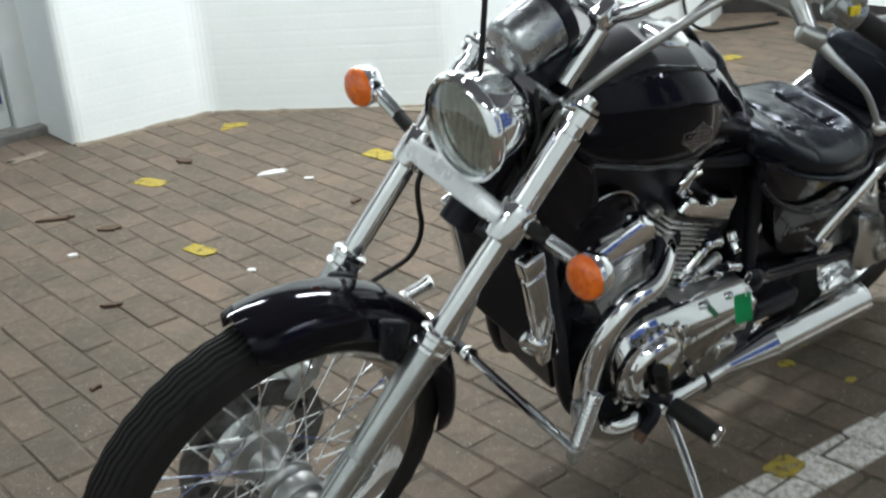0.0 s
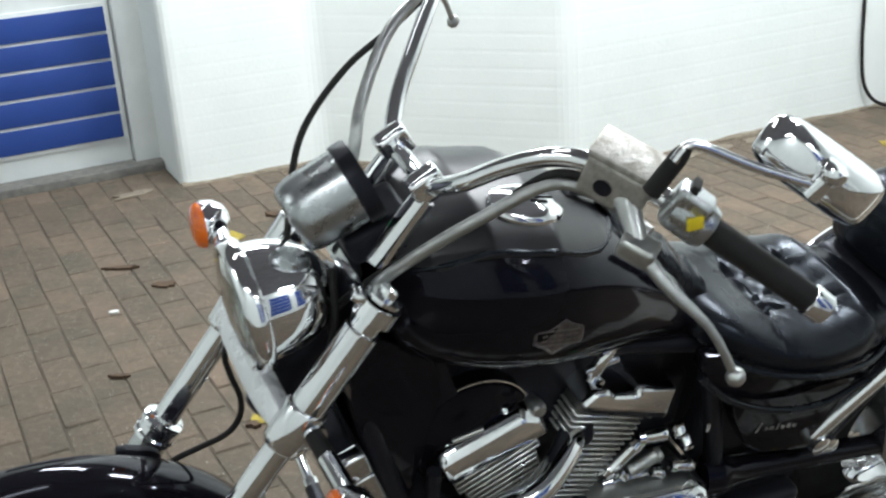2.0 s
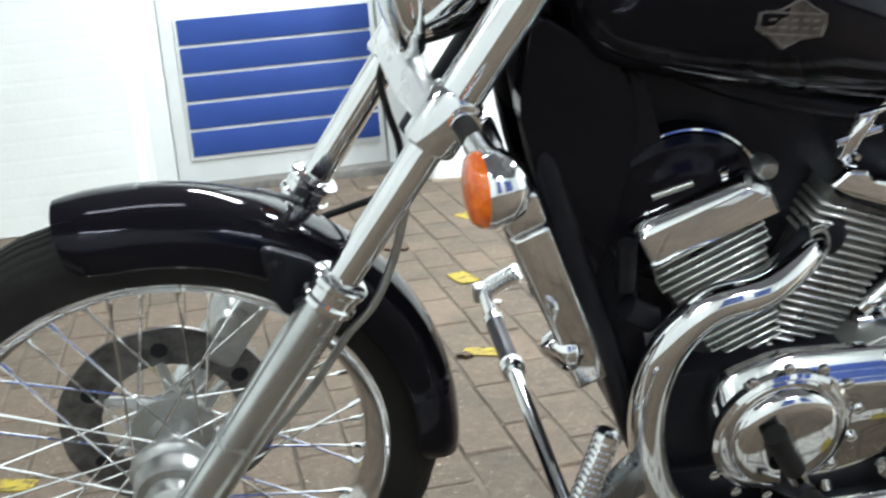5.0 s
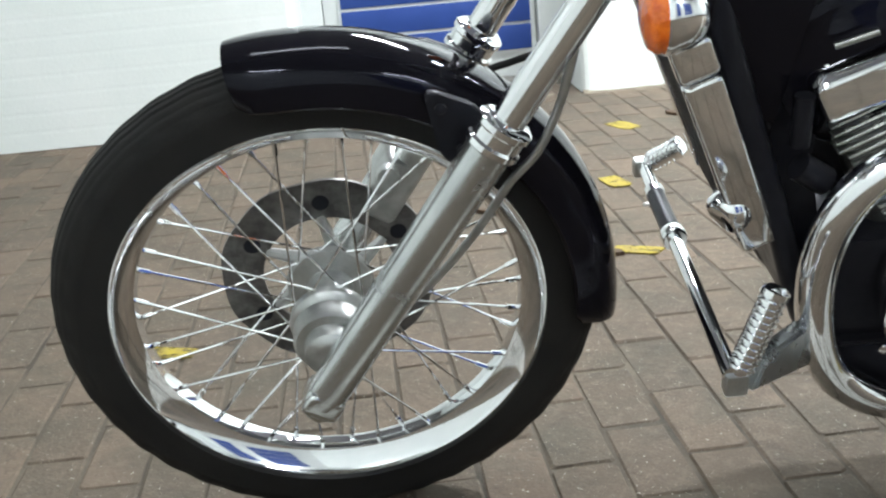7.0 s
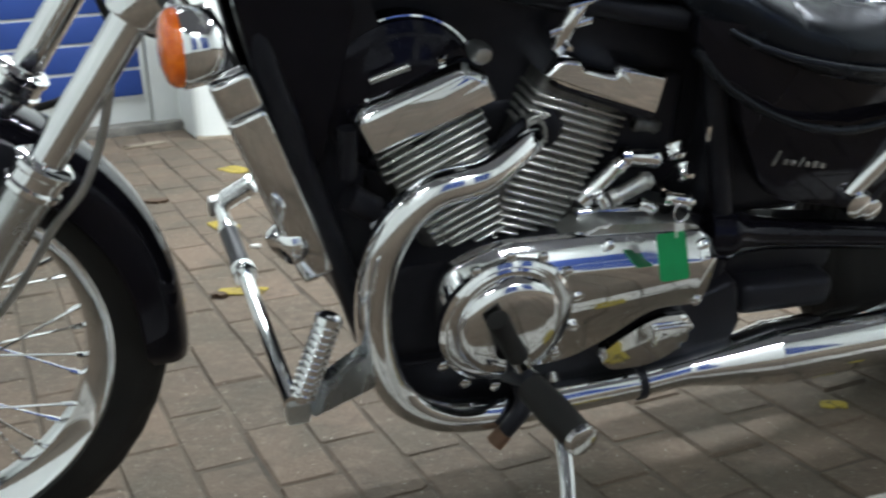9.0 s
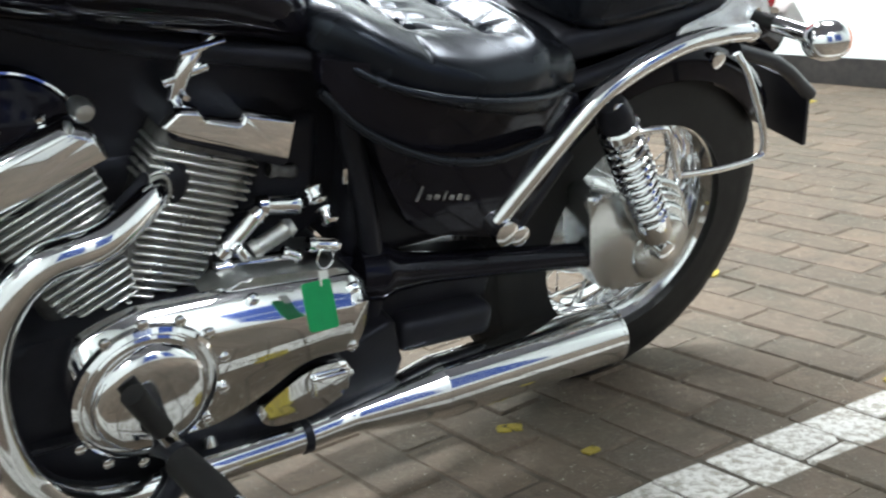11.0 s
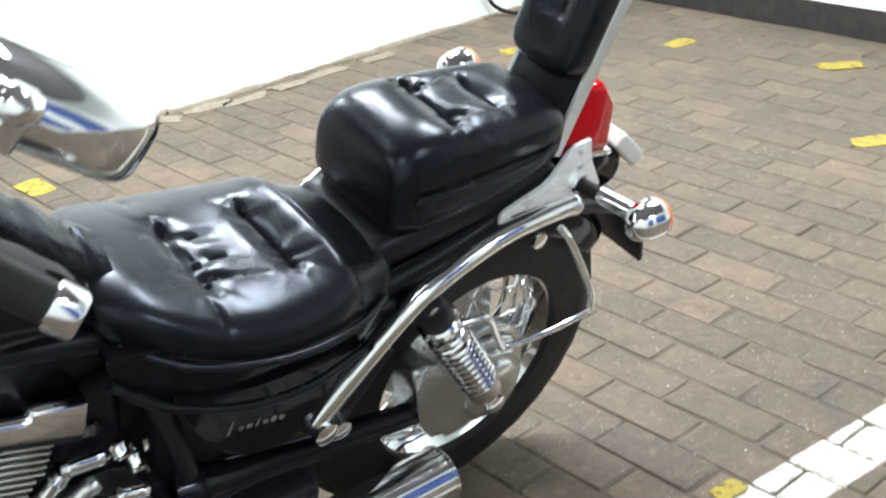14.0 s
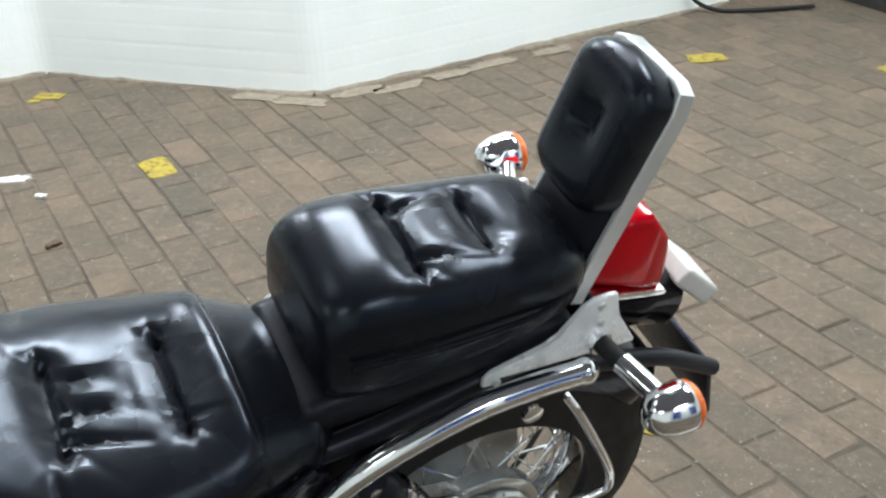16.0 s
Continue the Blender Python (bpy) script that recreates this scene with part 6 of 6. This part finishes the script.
block(bm, (0.013, 0.004, 0.020), pose(0.981, -0.197, 0.500, -17, 0, 0), 0.001)
part("loop", bm, WHITEPLASTIC, tag)
bm = bmesh.new()
tg = rounded([(-0.0195, -0.034), (0.0195, -0.034), (0.0195, 0.033), (-0.0195, 0.033)], 0.005)
slab(bm, tg, -0.0012, 0.0012, 0.0006, 1)
bmesh.ops.transform(bm, matrix=pose(0.972, -0.206, 0.466, -17, 0, 0) @ pose(0, 0, 0, 0, -5, -22), verts=bm.verts[:])
part("card", bm, GREEN, tag)

# ---- small marks on the ground ----


def splat(name, x, y, length, width, turn, mat, label, category, rise=0.0022, jag=0.09, group="", square=0.6):
    """A thin uneven patch on the blocks."""
    bm = bmesh.new()
    rnd = random.Random(int(1000 * (x + 7 * y)))
    lo, hi = [], []
    m = pose(x, y, 0, 0, 0, turn)
    for k in range(18):
        a = 2 * math.pi * k / 18
        e = 1 + jag * (rnd.random() - 0.5) * 2
        ca, sa = math.cos(a), math.sin(a)
        p = m @ Vector((length / 2 * e * math.copysign(abs(ca) ** square, ca), width / 2 * e * math.copysign(abs(sa) ** square, sa), 0))
        lo.append(bm.verts.new((p.x, p.y, -0.001)))
        hi.append(bm.verts.new((p.x, p.y, rise)))
    for k in range(18):
        bm.faces.new((lo[k], lo[(k + 1) % 18], hi[(k + 1) % 18], hi[k]))
    bm.faces.new(hi)
    return tagged(part(name, bm, mat, smooth=False), label, category, group)


for x, y, l, w, turn in ((-1.395, 4.09, 0.15, 0.075, -30), (-1.03, 3.33, 0.14, 0.06, -40), (-0.66, 2.745, 0.12, 0.05, 10), (-0.47, 4.255, 0.17, 0.09, -45), (1.19, 5.459, 0.15, 0.09, 20), (1.855, 5.40, 0.14, 0.08, 40), (2.37, 4.95, 0.17, 0.08, 0),
                         (2.24, 4.158, 0.16, 0.08, 10), (1.40, 2.455, 0.07, 0.04, 35), (0.584, 1.85, 0.09, 0.06, 40), (-1.245, 1.77, 0.13, 0.05, 20), (1.148, 3.135, 0.06, 0.06, 70), (-1.19, 4.842, 0.12, 0.06, 0), (-1.22, 4.785, 0.05, 0.03, 0), (0.70, 2.31, 0.045, 0.03, 10), (0.835, 2.212, 0.03, 0.02, 40)):
    splat("paint_mark", x, y, l * 0.95, w * 1.05, turn, YELLOWMARK, "faded yellow paint mark on the paving", "paint mark", group="yellow paint marks", square=0.32)
PALEMORTAR = material("pale_mortar", (0.26, 0.225, 0.17), 0.9, base2=(0.17, 0.14, 0.105), scale=30, bump=0.4)
LEAF = material("dry_leaf", (0.10, 0.06, 0.03), 0.8, base2=(0.05, 0.03, 0.02), scale=60)
for x, y, l, w, turn in ((-1.221, 2.913, 0.06, 0.018, 10), (-1.665, 3.72, 0.10, 0.025, 15), (-0.695, 2.70, 0.035, 0.022, 0), (-1.11, 2.385, 0.03, 0.015, 40), (-1.423, 3.583, 0.07, 0.05, 30), (-1.308, 4.33, 0.07, 0.04, 0), (0.155, 3.77, 0.05, 0.03, 20), (-0.53, 3.71, 0.04, 0.02, 60)):
    splat("dry_leaf", x, y, l, w, turn, LEAF, "small brown dry leaf on the paving", "leaf", 0.008, 0.5, group="dry leaves")
for x, y, l, w, turn in ((-0.90, 4.11, 0.10, 0.05, 20), (-2.055, 4.533, 0.16, 0.07, 40), (-0.74, 4.01, 0.03, 0.02, 0), (-1.479, 3.346, 0.03, 0.02, 20), (-0.815, 3.12, 0.025, 0.02, 0)):
    splat("mortar_scrap", x, y, l, w, turn, WHITEPLASTIC if l < 0.11 else PALEMORTAR, "pale scrap of mortar on the paving", "mortar scrap", 0.006, 0.4)
for x, y in ((-0.389, 4.905), (-0.205, 4.868), (-0.02, 4.99), (0.108, 5.045), (0.265, 5.20), (0.40, 5.33), (0.60, 5.50)):
    splat("mortar_scrap", x, y, 0.19, 0.07, 41 if x > -0.15 else -5, PALEMORTAR, "pale mortar smeared along the foot of the wall", "mortar scrap", 0.0030, 0.22, group="mortar along the wall", square=0.5)


def mortar_lip(name, a, b, seed):
    """An uneven rib of mortar and paint where a wall meets the paving."""
    rnd = random.Random(seed)
    a, b = Vector((*a, 0)), Vector((*b, 0))
    way = (b - a).normalized()
    out = Vector((way.y, -way.x, 0))
    count = int((b - a).length / 0.045)
    bm = bmesh.new()
    rings = []
    deep, high = 0.012, 0.010
    for k in range(count + 1):
        deep = min(0.022, max(0.004, deep + (rnd.random() - 0.5) * 0.018))
        high = min(0.016, max(0.004, high + (rnd.random() - 0.5) * 0.014))
        p = a.lerp(b, k / count)
        rings.append([p - out * 0.01 + Vector((0, 0, -0.004)), p + out * deep + Vector((0, 0, -0.004)), p + out * deep * 0.7 + Vector((0, 0, high * 0.45)), p - out * 0.01 + Vector((0, 0, high))])
    skin(bm, rings)
    return tagged(part(name, bm, PALEMORTAR), "uneven grey mortar along the foot of the wall", "mortar", kind="structure")


for k, (a, b) in enumerate(((PILLAR, BEND_IN), (BEND_IN, BEND_OUT), (BEND_OUT, WALL_END))):
    mortar_lip("trim", a, b, k)
bm = bmesh.new()
tube(bm, [(1.055, 6.022, 2.2), (1.057, 6.024, 0.7), (1.062, 6.02, 0.25), (1.10, 6.03, 0.08), (1.20, 6.05, 0.012), (1.36, 6.05, 0.012), (1.60, 6.12, 0.012)], 0.009, 10, 6)
tagged(part("wall_cable", bm, RUBBER), "dark grey cable that runs down the white wall", "cable")

# ---- paving ----
bm = bmesh.new()
bmesh.ops.create_grid(bm, x_segments=2, y_segments=2, size=9.0, matrix=Matrix.Translation((0, 1.5, -0.0052)))
ground = tagged(part("ground", bm, SAND, smooth=False), "sandy bed under brown block paving", "ground", kind="structure")
LONG, SHORT, TURN45 = 0.2375, 0.1070, 41.0
AL = Vector((math.cos(radians(TURN45)), math.sin(radians(TURN45)), 0))
AC = Vector((math.sin(radians(TURN45)), -math.cos(radians(TURN45)), 0))


def paver_shape(lx, ly, rnd):
    """Corner points of one block: a worn top with clipped corners inside its sides."""
    x, y, e = lx / 2 - 0.0016, ly / 2 - 0.0016, 0.0048
    cuts = [0.003 + 0.008 * rnd.random() ** 3 for _ in range(4)]
    side = [(-x + cuts[0], -y), (x - cuts[1], -y), (x, -y + cuts[1]), (x, y - cuts[2]), (x - cuts[2], y), (-x + cuts[3], y), (-x, y - cuts[3]), (-x, -y + cuts[0])]
    top = [(px * (1 - e / x) + (rnd.random() - 0.5) * 0.0045, py * (1 - e / y) + (rnd.random() - 0.5) * 0.0045) for px, py in side]
    return [(px, py, z) for ring, z in ((side, -0.02), (side, -0.0046), (top, 0.0)) for px, py in ring]


FACES = [(r * 8 + k, r * 8 + (k + 1) % 8, r * 8 + 8 + (k + 1) % 8, r * 8 + 8 + k) for r in range(2) for k in range(8)] + [tuple(range(16, 24))]
rnd = random.Random(4)
shapes = []
for k in range(12):
    me = bpy.data.meshes.new("paver")
    me.from_pydata(paver_shape(LONG, SHORT, rnd), [], FACES)
    me.materials.append(PAVER)
    shapes.append(me)
rest_verts, rest_faces = [], []
spot = Vector((0.55, 2.35, 0))
places = []
for i in range(-42, 85):
    for j in range(-36, 36):
        al = 0.0403 + SHORT * (i + 0.5)
        ac = -0.0357 + LONG * (j + 0.5) - (LONG / 2 if i % 2 else 0.0)
        p = AL * al + AC * ac
        if -5.4 < p.x < 5.0 and -1.9 < p.y < 6.6:
            places.append((p, (p - spot).length))
order = sorted(range(len(places)), key=lambda k: places[k][1])
close = set(order[:300])
for k, (p, far) in enumerate(places):
    z = -0.0015 + (rnd.random() - 0.5) * 0.004
    m = Matrix.Translation((p.x + (rnd.random() - 0.5) * 0.003, p.y + (rnd.random() - 0.5) * 0.003, z)) @ pose(0, 0, 0, (rnd.random() - 0.5) * 1.2, (rnd.random() - 0.5) * 0.8, TURN45 - 90 + (rnd.random() - 0.5) * 1.8)
    if k in close:
        ob = new("paver", shapes[k % 12])
        ob.parent = ground
        ob.matrix_world = m
    else:
        base = len(rest_verts)
        rest_verts += [tuple(m @ Vector(q)) for q in paver_shape(LONG, SHORT, rnd)]
        rest_faces += [tuple(base + f for f in face) for face in FACES]
me = bpy.data.meshes.new("paving")
me.from_pydata(rest_verts, [], rest_faces)
me.materials.append(PAVER)
paving = new("paving", me)
paving.parent = ground
tagged(paving, "brown concrete block paving in running bond", kind="stuff")
